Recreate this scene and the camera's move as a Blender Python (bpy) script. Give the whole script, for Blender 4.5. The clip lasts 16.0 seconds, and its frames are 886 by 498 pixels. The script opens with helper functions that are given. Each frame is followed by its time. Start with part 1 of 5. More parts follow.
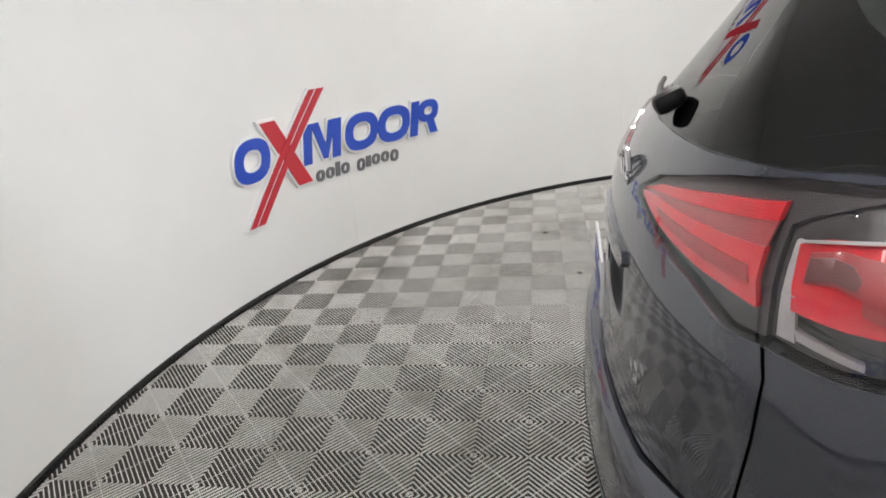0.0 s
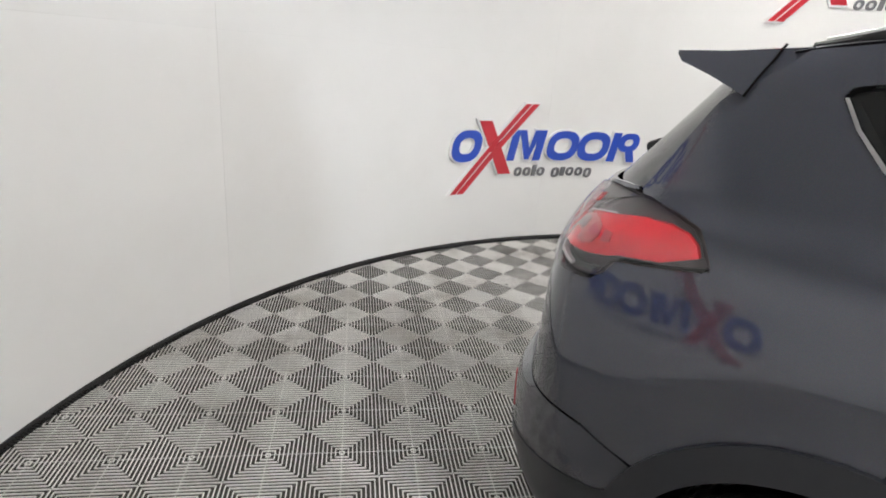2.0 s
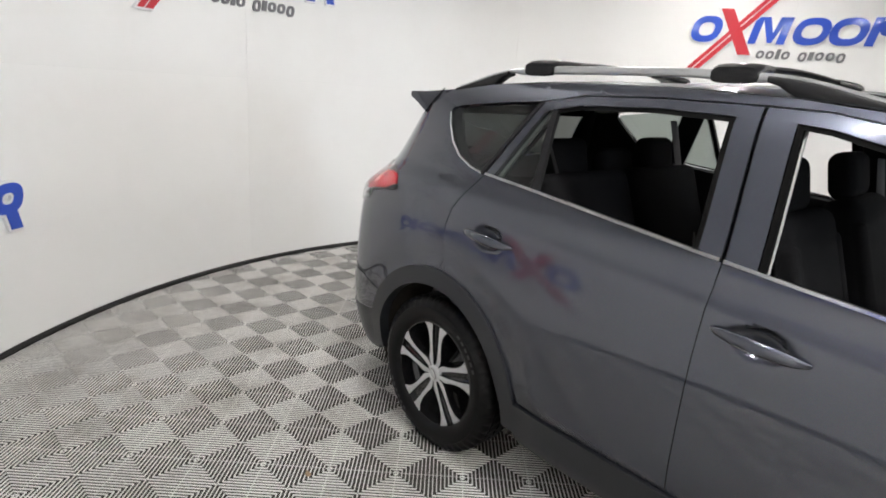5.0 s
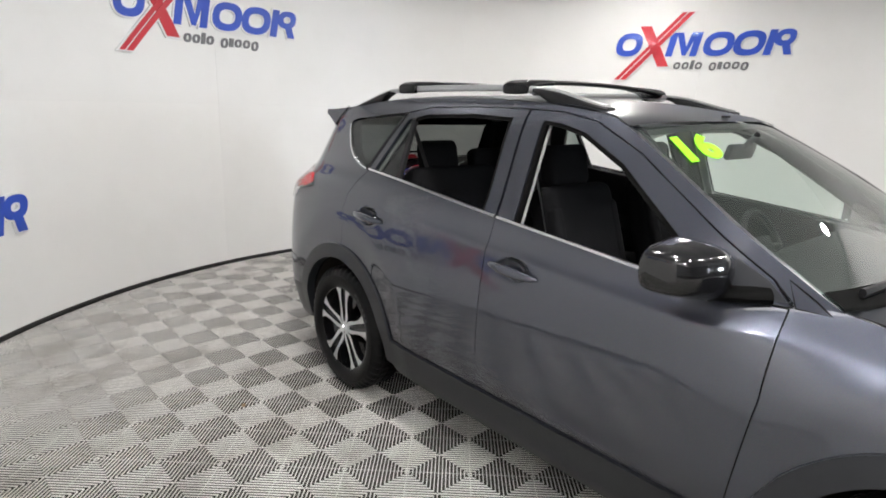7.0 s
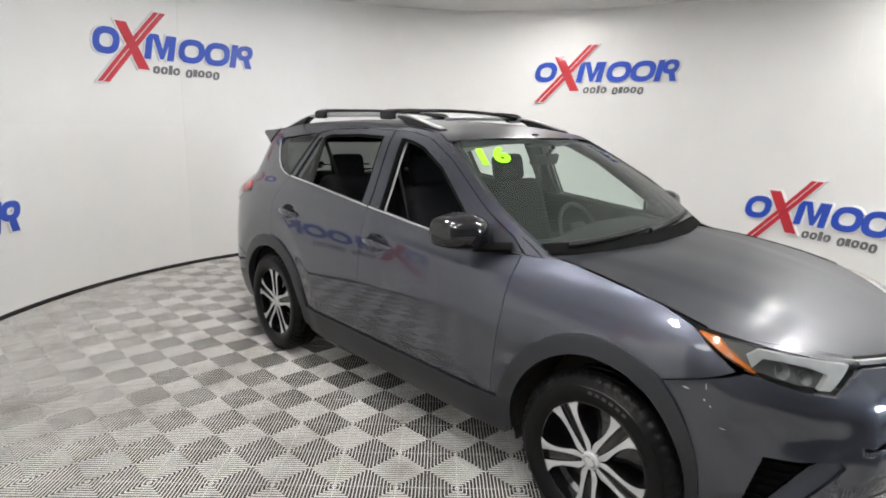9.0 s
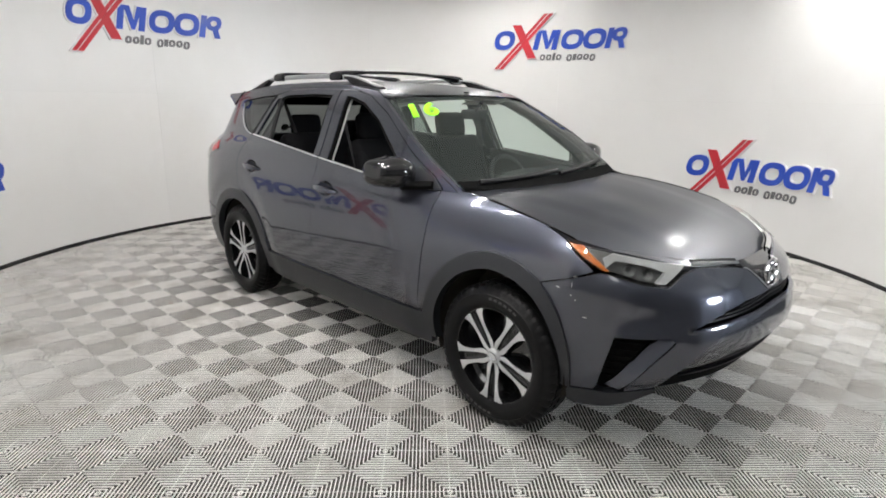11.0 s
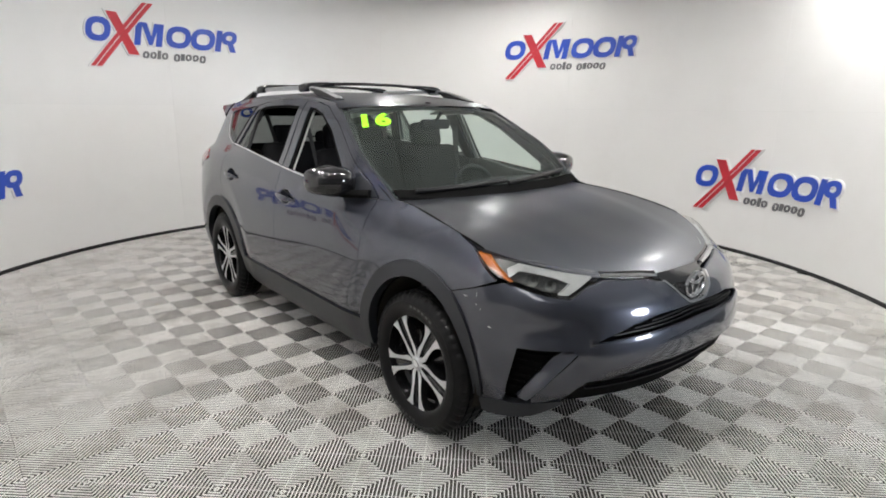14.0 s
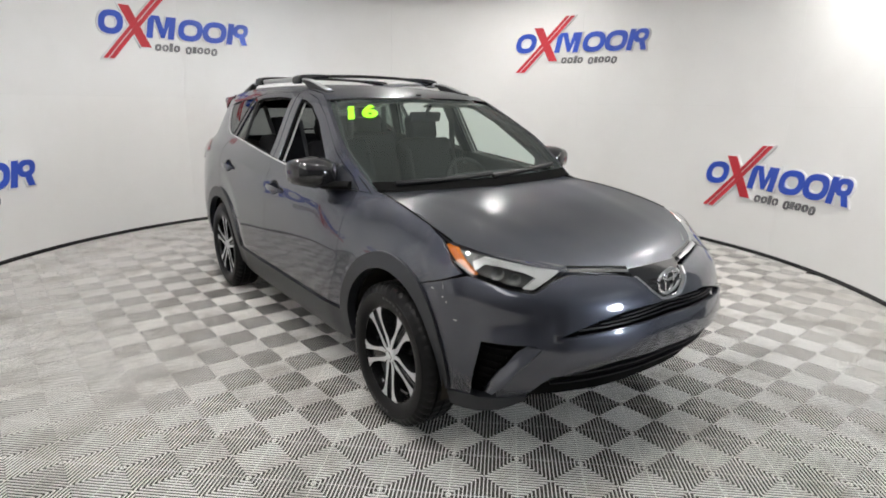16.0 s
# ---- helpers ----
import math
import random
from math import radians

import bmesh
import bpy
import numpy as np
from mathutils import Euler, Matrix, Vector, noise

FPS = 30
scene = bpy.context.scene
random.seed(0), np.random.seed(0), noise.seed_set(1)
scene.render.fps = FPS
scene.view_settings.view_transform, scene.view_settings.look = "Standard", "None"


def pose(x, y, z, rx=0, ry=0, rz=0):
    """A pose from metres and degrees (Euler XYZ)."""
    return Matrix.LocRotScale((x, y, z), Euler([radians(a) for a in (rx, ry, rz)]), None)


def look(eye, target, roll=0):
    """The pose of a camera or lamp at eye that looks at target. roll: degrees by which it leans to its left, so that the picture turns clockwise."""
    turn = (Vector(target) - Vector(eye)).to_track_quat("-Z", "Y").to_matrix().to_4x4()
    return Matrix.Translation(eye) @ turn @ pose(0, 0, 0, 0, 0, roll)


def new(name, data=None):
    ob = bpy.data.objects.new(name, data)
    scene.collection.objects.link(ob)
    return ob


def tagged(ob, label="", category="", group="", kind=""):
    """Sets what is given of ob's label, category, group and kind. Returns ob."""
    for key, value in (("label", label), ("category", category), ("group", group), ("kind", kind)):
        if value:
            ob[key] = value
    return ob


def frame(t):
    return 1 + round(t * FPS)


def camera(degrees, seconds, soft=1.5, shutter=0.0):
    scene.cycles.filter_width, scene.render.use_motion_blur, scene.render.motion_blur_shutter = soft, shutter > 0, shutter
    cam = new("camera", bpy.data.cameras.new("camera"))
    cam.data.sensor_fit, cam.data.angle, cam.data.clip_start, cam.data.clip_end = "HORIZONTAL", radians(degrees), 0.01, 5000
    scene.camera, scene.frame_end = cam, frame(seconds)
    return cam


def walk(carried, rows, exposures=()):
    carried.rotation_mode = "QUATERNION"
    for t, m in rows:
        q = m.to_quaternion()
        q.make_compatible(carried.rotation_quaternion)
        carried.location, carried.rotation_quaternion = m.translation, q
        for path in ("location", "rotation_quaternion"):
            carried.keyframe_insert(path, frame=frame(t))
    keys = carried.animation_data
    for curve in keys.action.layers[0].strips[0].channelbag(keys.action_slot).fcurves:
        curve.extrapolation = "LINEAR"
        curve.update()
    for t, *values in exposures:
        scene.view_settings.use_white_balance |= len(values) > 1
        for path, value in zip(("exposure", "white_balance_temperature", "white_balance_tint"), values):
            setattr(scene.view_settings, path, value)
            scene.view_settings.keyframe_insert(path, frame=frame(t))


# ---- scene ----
cam = camera(75.0, 16.0, 1.8)
PATH = [
    (0, (-2.354, -1.469, 1.468), (-2.784, 0.349, 0.755), -5.7),
    (0.5, (-2.206, -1.703, 1.461), (-2.858, 0.053, 0.761), -2.4),
    (1, (-1.985, -1.848, 1.478), (-2.847, -0.2, 0.741), 0.8),
    (1.5, (-1.675, -1.951, 1.492), (-2.746, -0.412, 0.797), 3.0),
    (2, (-1.413, -2.081, 1.516), (-2.594, -0.599, 0.878), 4.1),
    (2.5, (-1.1, -2.233, 1.546), (-2.36, -0.787, 0.979), 5.1),
    (3, (-0.755, -2.301, 1.554), (-2.083, -0.91, 1.003), 4.5),
    (3.5, (-0.456, -2.37, 1.581), (-1.848, -1.033, 1.055), 3.9),
    (4, (-0.137, -2.491, 1.569), (-1.554, -1.18, 1.047), 4.0),
    (4.5, (0.147, -2.519, 1.595), (-1.266, -1.214, 1.048), 4.0),
    (5, (0.398, -2.456, 1.586), (-1.023, -1.155, 1.05), 4.0),
    (5.2, (0.481, -2.483, 1.585), (-0.929, -1.17, 1.047), 3.9),
    (7.3, (1.508, -2.502, 1.6), (0.041, -1.225, 1.137), 1.3),
    (7.5, (1.612, -2.563, 1.587), (0.148, -1.276, 1.14), 1.0),
    (8, (1.941, -2.713, 1.605), (0.519, -1.372, 1.182), 0.1),
    (8.5, (2.211, -2.729, 1.634), (0.804, -1.378, 1.194), 0.2),
    (9, (2.431, -2.71, 1.636), (0.994, -1.384, 1.215), 1.4),
    (9.5, (2.567, -2.753, 1.605), (1.128, -1.44, 1.154), 1.0),
    (10, (2.724, -2.848, 1.566), (1.317, -1.507, 1.095), 0.9),
    (10.2, (2.791, -2.896, 1.56), (1.405, -1.543, 1.061), 0.9),
    (12.3, (3.19, -2.633, 1.549), (1.771, -1.32, 1.038), 1.4),
    (12.5, (3.214, -2.6, 1.556), (1.785, -1.299, 1.041), 1.4),
    (13, (3.316, -2.532, 1.561), (1.844, -1.272, 1.066), 0.7),
    (13.5, (3.422, -2.488, 1.568), (1.919, -1.26, 1.086), 0.2),
    (14, (3.426, -2.411, 1.563), (1.914, -1.191, 1.087), 0.6),
    (14.5, (3.407, -2.323, 1.566), (1.884, -1.121, 1.082), 1.1),
    (15, (3.464, -2.262, 1.58), (1.922, -1.087, 1.089), 0.9),
    (15.5, (3.516, -2.236, 1.577), (1.961, -1.075, 1.091), 0.5),
    (16, (3.57, -2.217, 1.553), (2.01, -1.067, 1.059), 0.9),
]
walk(cam, [(t, look(eye, target, roll)) for t, eye, target, roll in PATH],
     [(0.0, 0.36), (5.0, 0.44), (8.5, 0.40), (12.5, 0.30), (16.0, 0.28)])


# ---- world and light ----
world = bpy.data.worlds.new("world")
scene.world = world
world.use_nodes = True
world.node_tree.nodes["Background"].inputs[0].default_value = (0.8, 0.85, 1.0, 1)
world.node_tree.nodes["Background"].inputs[1].default_value = 0.02
LAMP = 228.0
HALL_FILL = 4.0
FRONT_GLOW = 36.0

# ---- the plan ----
CX, CY, R = -0.47, 0.41, 3.9          # the round booth
WALL_H = 3.12
JOINTS = [70.5, 111.2, 150.9, 192.5, 233.3, 274.0, 296.0]
FIRST = 32.0
TILE, TILE_TURN, TILE_X, TILE_Y = 0.4, 2.75, 0.79, -1.834


# ---- materials ----
def material(name, color, rough=0.5, metal=0.0, spread=0.0, scale=20.0, bump=0.0, bump_scale=60.0, coat=0.0, per_object=0.0,
             stain=None, stain_scale=2.0, stain_amount=0.0, spec=0.5, flakes=0.0, rough_spread=0.0):
    m = bpy.data.materials.new(name)
    m.use_nodes = True
    nt = m.node_tree
    n, l = nt.nodes, nt.links
    b = n["Principled BSDF"]
    b.inputs["Roughness"].default_value = rough
    b.inputs["Metallic"].default_value = metal
    b.inputs["Specular IOR Level"].default_value = spec
    if coat:
        b.inputs["Coat Weight"].default_value = coat
        b.inputs["Coat Roughness"].default_value = 0.045
    co = n.new("ShaderNodeTexCoord")
    src = None
    if spread or rough_spread:
        t = n.new("ShaderNodeTexNoise")
        t.inputs["Scale"].default_value = scale
        t.inputs["Detail"].default_value = 6
        l.new(co.outputs["Object"], t.inputs["Vector"])
        mix = n.new("ShaderNodeMix")
        mix.data_type = "RGBA"
        mix.inputs[6].default_value = (*[max(0, c * (1 - spread)) for c in color], 1)
        mix.inputs[7].default_value = (*[min(1, c * (1 + spread)) for c in color], 1)
        l.new(t.outputs["Fac"], mix.inputs[0])
        src = mix.outputs[2]
        if rough_spread:
            mr = n.new("ShaderNodeMapRange")
            mr.inputs["From Min"].default_value, mr.inputs["From Max"].default_value = 0.3, 0.7
            mr.inputs["To Min"].default_value, mr.inputs["To Max"].default_value = max(0, rough - rough_spread), min(1, rough + rough_spread)
            l.new(t.outputs["Fac"], mr.inputs["Value"])
            l.new(mr.outputs[0], b.inputs["Roughness"])
    if stain:
        t = n.new("ShaderNodeTexNoise")
        t.inputs["Scale"].default_value = stain_scale
        t.inputs["Detail"].default_value = 8
        t.inputs["Roughness"].default_value = 0.7
        geo = n.new("ShaderNodeNewGeometry")
        l.new(geo.outputs["Position"], t.inputs["Vector"])
        r = n.new("ShaderNodeMapRange")
        r.inputs["From Min"].default_value, r.inputs["From Max"].default_value = 0.48, 0.75
        r.inputs["To Max"].default_value = stain_amount
        l.new(t.outputs["Fac"], r.inputs["Value"])
        mix = n.new("ShaderNodeMix")
        mix.data_type = "RGBA"
        l.new(r.outputs[0], mix.inputs[0])
        mix.inputs[6].default_value = (*color, 1)
        if src:
            l.new(src, mix.inputs[6])
        mix.inputs[7].default_value = (*stain, 1)
        src = mix.outputs[2]
    if per_object:
        oi = n.new("ShaderNodeObjectInfo")
        hsv = n.new("ShaderNodeHueSaturation")
        mr = n.new("ShaderNodeMapRange")
        mr.inputs["To Min"].default_value, mr.inputs["To Max"].default_value = 1 - per_object, 1 + per_object
        l.new(oi.outputs["Random"], mr.inputs["Value"])
        l.new(mr.outputs[0], hsv.inputs["Value"])
        hsv.inputs["Color"].default_value = (*color, 1)
        if src:
            l.new(src, hsv.inputs["Color"])
        src = hsv.outputs[0]
    if flakes:
        v = n.new("ShaderNodeTexVoronoi")
        v.inputs["Scale"].default_value = 900
        l.new(co.outputs["Object"], v.inputs["Vector"])
        mix = n.new("ShaderNodeMix")
        mix.data_type = "RGBA"
        mix.blend_type = "MULTIPLY"
        mix.inputs[0].default_value = flakes
        mix.inputs[6].default_value = (*color, 1)
        if src:
            l.new(src, mix.inputs[6])
        l.new(v.outputs["Color"], mix.inputs[7])
        src = mix.outputs[2]
    if src:
        l.new(src, b.inputs["Base Color"])
    else:
        b.inputs["Base Color"].default_value = (*color, 1)
    if bump:
        t = n.new("ShaderNodeTexNoise")
        t.inputs["Scale"].default_value = bump_scale
        t.inputs["Detail"].default_value = 4
        l.new(co.outputs["Object"], t.inputs["Vector"])
        bp = n.new("ShaderNodeBump")
        bp.inputs["Strength"].default_value = bump
        bp.inputs["Distance"].default_value = 0.004
        l.new(t.outputs["Fac"], bp.inputs["Height"])
        l.new(bp.outputs[0], b.inputs["Normal"])
        l.new(bp.outputs[0], b.inputs["Coat Normal"])
    return m


def glass(name, color, rough=0.0, ior=1.45, veil=0.0):
    m = bpy.data.materials.new(name)
    m.use_nodes = True
    nt = m.node_tree
    n, l = nt.nodes, nt.links
    n.remove(n["Principled BSDF"])
    tr, gl, mx, lw = n.new("ShaderNodeBsdfTransparent"), n.new("ShaderNodeBsdfGlossy"), n.new("ShaderNodeMixShader"), n.new("ShaderNodeLayerWeight")
    tr.inputs[0].default_value = (*color, 1)
    gl.inputs["Roughness"].default_value = rough
    lw.inputs["Blend"].default_value = 0.5
    # gloss by Schlick's rule, the same from both sides of the thin pane
    pw, ad, f0 = n.new("ShaderNodeMath"), n.new("ShaderNodeMath"), 2.0 * ((ior - 1) / (ior + 1)) ** 2
    pw.operation, ad.operation = "POWER", "MULTIPLY_ADD"
    pw.inputs[1].default_value, ad.inputs[1].default_value, ad.inputs[2].default_value = 5.0, 1 - f0, f0
    l.new(lw.outputs["Facing"], pw.inputs[0])
    l.new(pw.outputs[0], ad.inputs[0])
    l.new(ad.outputs[0], mx.inputs[0])
    l.new(tr.outputs[0], mx.inputs[1])
    l.new(gl.outputs[0], mx.inputs[2])
    last = mx
    if veil:
        # pale green haze of reflected light painted over the pane, uneven
        di, m2, co, no, mr = n.new("ShaderNodeBsdfDiffuse"), n.new("ShaderNodeMixShader"), n.new("ShaderNodeTexCoord"), n.new("ShaderNodeTexNoise"), n.new("ShaderNodeMapRange")
        di.inputs[0].default_value = (0.56, 0.68, 0.62, 1)
        no.inputs["Scale"].default_value = 3.0
        l.new(co.outputs["Object"], no.inputs["Vector"])
        mr.inputs["To Min"].default_value, mr.inputs["To Max"].default_value = veil * 0.5, veil * 1.5
        l.new(no.outputs["Fac"], mr.inputs["Value"])
        l.new(mr.outputs[0], m2.inputs[0])
        l.new(mx.outputs[0], m2.inputs[1])
        l.new(di.outputs[0], m2.inputs[2])
        last = m2
    l.new(last.outputs[0], n["Material Output"].inputs[0])
    return m


def glow(name, color, strength):
    m = bpy.data.materials.new(name)
    m.use_nodes = True
    b = m.node_tree.nodes["Principled BSDF"]
    b.inputs["Base Color"].default_value = (*color, 1)
    b.inputs["Emission Color"].default_value = (*color, 1)
    b.inputs["Emission Strength"].default_value = strength
    return m


WALL = material("white wall panel", (0.85, 0.85, 0.84), 0.35, spread=0.02, scale=3, bump=0.03, bump_scale=8, stain=(0.77, 0.76, 0.74), stain_scale=1.3, stain_amount=0.35, per_object=0.012)
WALL_BACK = material("wall backing", (0.35, 0.35, 0.35), 0.7, spread=0.05)
CEIL = material("ceiling paint", (0.72, 0.72, 0.71), 0.8, spread=0.03, scale=4)
BASE = material("black rubber skirting", (0.012, 0.012, 0.013), 0.16, spread=0.2, scale=12, bump=0.05)
TILE_MAT = material("light grey ribbed plastic", (0.86, 0.845, 0.81), 0.45, spec=0.4, spread=0.06, scale=30, per_object=0.05, stain=(0.34, 0.31, 0.265), stain_scale=2.3, stain_amount=0.8)
UNDER = material("dark concrete under the tiles", (0.042, 0.038, 0.032), 0.9, spread=0.3, scale=15)
HALL_WALL = material("hall wall paint", (0.42, 0.42, 0.42), 0.7, spread=0.06, scale=2)
PAINT = material("metallic grey car paint", (0.062, 0.067, 0.087), 0.25, metal=0.95, spec=0.3, coat=1.0, bump=0.014, bump_scale=4, flakes=0.25, spread=0.03, scale=2)
PAINT.node_tree.nodes["Principled BSDF"].inputs["Coat IOR"].default_value = 1.66
PAINT.node_tree.nodes["Principled BSDF"].inputs["Coat Roughness"].default_value = 0.035
# Dusty paint, with the coat dulled further to soften lamp reflections.
DUSTY_DULL = material("dusty, dulled metallic grey car paint", (0.062, 0.067, 0.080), 0.31, metal=0.9, spec=0.2, coat=0.30, flakes=0.25, spread=0.06, scale=9, stain=(0.085, 0.085, 0.09), stain_scale=3.5, stain_amount=0.35)
DUSTY_DULL.node_tree.nodes["Principled BSDF"].inputs["Coat Roughness"].default_value = 0.16


def add_sheen(m, rough, amount, gain):
    """A second, wider lobe of the metal flakes under the same clear coat."""
    n, l = m.node_tree.nodes, m.node_tree.links
    b = n["Principled BSDF"]
    c, mx = n.new("ShaderNodeBsdfPrincipled"), n.new("ShaderNodeMixShader")
    for key in ("Metallic", "Specular IOR Level", "Coat Weight", "Coat Roughness", "Coat IOR"):
        c.inputs[key].default_value = b.inputs[key].default_value
    c.inputs["Roughness"].default_value = rough
    up = n.new("ShaderNodeVectorMath")
    up.operation = "SCALE"
    up.inputs["Scale"].default_value = gain
    l.new(b.inputs["Base Color"].links[0].from_socket, up.inputs[0])
    l.new(up.outputs[0], c.inputs["Base Color"])
    if b.inputs["Normal"].links:
        for key in ("Normal", "Coat Normal"):
            l.new(b.inputs["Normal"].links[0].from_socket, c.inputs[key])
    mx.inputs[0].default_value = amount
    l.new(b.outputs[0], mx.inputs[1])
    l.new(c.outputs[0], mx.inputs[2])
    l.new(mx.outputs[0], n["Material Output"].inputs[0])


add_sheen(PAINT, 0.50, 0.42, 1.6)
add_sheen(DUSTY_DULL, 0.55, 0.48, 1.2)
CLAD = material("dark grey plastic cladding", (0.0194, 0.0209, 0.0252), 0.30, spec=0.45, spread=0.12, scale=40, bump=0.08, bump_scale=500)
BLACK = material("black trim", (0.009, 0.009, 0.010), 0.4, spec=0.3, spread=0.2, scale=30)
GLOSS_BLACK = material("gloss black plastic", (0.008, 0.008, 0.009), 0.12, coat=0.5, spread=0.2, scale=10)
SATIN_BLACK = material("satin black plastic", (0.007, 0.007, 0.008), 0.27, spec=0.3, spread=0.2, scale=20)
RUBBER = material("tyre rubber", (0.006, 0.006, 0.0063), 0.34, spec=0.16, spread=0.25, scale=25, bump=0.15, bump_scale=120)
HOUSING = material("dusty arch lining", (0.050, 0.045, 0.038), 0.85, spec=0.1, spread=0.35, scale=25, bump=0.2)
SEAL = material("rubber seal", (0.004, 0.004, 0.004), 0.8, spec=0.05, spread=0.2)
CHROME = material("chrome", (0.75, 0.75, 0.76), 0.12, metal=1.0, spread=0.03)
SILVER = material("machined silver wheel cover", (0.70, 0.71, 0.72), 0.34, metal=0.65, spread=0.06, scale=50)
SATIN = material("satin silver roof rail", (0.50, 0.51, 0.52), 0.32, metal=0.8, spread=0.05, scale=20)
FABRIC = material("black seat fabric", (0.011, 0.011, 0.012), 0.9, spec=0.03, spread=0.3, scale=200, bump=0.3, bump_scale=600)
TRIM = material("charcoal interior plastic", (0.016, 0.016, 0.018), 0.6, spec=0.15, spread=0.2, scale=60, bump=0.1, bump_scale=400)
LINER = material("grey roof lining", (0.42, 0.42, 0.40), 0.9, spread=0.05, scale=200)
PILLAR_TRIM = material("light grey pillar trim", (0.36, 0.36, 0.35), 0.6, spread=0.05, scale=100)
BELT = material("black belt webbing", (0.02, 0.02, 0.021), 0.7, spread=0.2, scale=300)
RED = material("red tail lamp plastic", (0.80, 0.020, 0.036), 0.25, coat=1.0, spread=0.25, scale=16)
RED_DULL = material("dull grey-red plastic", (0.46, 0.060, 0.065), 0.3, coat=0.8, spread=0.25, scale=20)
RED_SMOKE = material("smoky red plastic", (0.19, 0.060, 0.062), 0.3, coat=0.8, spread=0.25, scale=20)
RED_CORE = material("deep red plastic", (0.40, 0.006, 0.010), 0.25, coat=1.0, spread=0.15, scale=25)
PALE_RED = material("pale red reflector", (0.45, 0.10, 0.11), 0.25, coat=0.6, spread=0.1, scale=15)
AMBER = material("amber reflector", (0.47, 0.125, 0.011), 0.25, coat=1.0, spread=0.15, scale=60)
LAMP_BOWL = material("headlamp reflector", (0.56, 0.58, 0.575), 0.28, metal=0.7, spread=0.15, scale=25)
LAMP_DARK = material("headlamp bezel", (0.085, 0.090, 0.088), 0.3, spread=0.2, scale=20)
LAMP_GREY = material("grey lamp housing", (0.50, 0.46, 0.47), 0.4, spread=0.15, scale=25, coat=0.4)
LAMP_SMOKE = material("smoky lamp housing", (0.070, 0.058, 0.061), 0.35, spread=0.2, scale=25, coat=0.4)
SCRATCH = material("bare scratch in the paint", (0.34, 0.34, 0.35), 0.5, spread=0.2, scale=90)
DRY_LEAF = material("dry brown leaf", (0.33, 0.23, 0.14), 0.8, spread=0.3, scale=80)
LITTER = material("dark scrap", (0.03, 0.028, 0.025), 0.8, spread=0.3, scale=60)
LENS = glass("clear lens", (0.93, 0.93, 0.93), 0.02)
WIND = glass("windscreen glass", (0.74, 0.86, 0.80), 0.0, 1.52, 0.02)
TINT = glass("privacy glass", (0.34, 0.38, 0.36), 0.0, 1.5)
TINT_BACK = glass("tinted rear glass", (0.16, 0.17, 0.165), 0.0, 1.55)
MIRROR = material("mirror glass", (0.85, 0.85, 0.85), 0.02, metal=1.0, spread=0.01)
BLUE = material("blue sign face", (0.012, 0.068, 0.50), 0.35, spread=0.12, scale=4, coat=0.3)
SIGN_RED = material("red sign face", (0.55, 0.018, 0.035), 0.35, spread=0.1, scale=4, coat=0.3)
SIGN_WHITE = material("white sign edge", (0.85, 0.85, 0.86), 0.4, spread=0.02)
SIGN_GREY = material("grey sign face", (0.16, 0.16, 0.17), 0.4, spread=0.1)
GREEN = material("neon green sticker", (0.28, 0.95, 0.02), 0.5, spread=0.04)
WHITE_PLATE = material("white plate", (0.75, 0.75, 0.76), 0.4, spread=0.04, scale=40)
PLATE_BLUE = material("blue plate bar", (0.03, 0.05, 0.25), 0.4, spread=0.04)
LIGHT_FACE = glow("round lamp diffuser", (1.0, 0.975, 0.948), LAMP)
FRONT_GLOW_FACE = glow("front glow diffuser", (0.86, 0.93, 1.0), FRONT_GLOW)
HALL_FILL_FACE = glow("hall fill diffuser", (1.0, 0.985, 0.97), HALL_FILL)


# ---- mesh helpers ----
def part(name, bm, mat, parent=None, label="", smooth=True, face_out=None):
    me = bpy.data.meshes.new(name)
    bmesh.ops.recalc_face_normals(bm, faces=bm.faces)
    if face_out is not None:
        lean = sum((f.normal.dot(f.calc_center_median() - Vector((max(-1.2, min(1.2, f.calc_center_median().x)), 0, 0.9))) * f.calc_area() for f in bm.faces))
        if lean < 0:
            bmesh.ops.reverse_faces(bm, faces=bm.faces)
    bm.to_mesh(me)
    bm.free()
    if smooth:
        for p in me.polygons:
            p.use_smooth = True
        me.set_sharp_from_angle(angle=radians(38))
    me.materials.append(mat)
    ob = new(name, me)
    ob.parent = parent
    if label:
        tagged(ob, label)
    return ob


def thing(name, label, category, group="", at=(0, 0, 0), kind=""):
    return tagged(new_at(name, at), label, category, group, kind)


def new_at(name, at):
    ob = new(name)
    ob.location = at
    ob.empty_display_size = 0.1
    return ob


def box(bm, size, at=(0, 0, 0), rot=(0, 0, 0), bevel=0.0, segs=2):
    ret = bmesh.ops.create_cube(bm, size=1)
    vs = ret["verts"]
    bmesh.ops.scale(bm, vec=size, verts=vs)
    if bevel:
        es = list({e for v in vs for e in v.link_edges})
        got = bmesh.ops.bevel(bm, geom=es, offset=bevel, segments=segs, affect="EDGES", profile=0.5)
        vs = list({v for f in got["faces"] for v in f.verts} | {v for v in vs if v.is_valid})
    bmesh.ops.transform(bm, matrix=pose(*at, *rot), verts=vs)
    return vs


def rod(bm, a, b, r, segs=10, r2=None):
    a, b = Vector(a), Vector(b)
    d = b - a
    ret = bmesh.ops.create_cone(bm, cap_ends=True, segments=segs, radius1=r, radius2=r if r2 is None else r2, depth=d.length)
    m = Matrix.Translation((a + b) / 2) @ d.to_track_quat("Z", "Y").to_matrix().to_4x4()
    bmesh.ops.transform(bm, matrix=m, verts=ret["verts"])


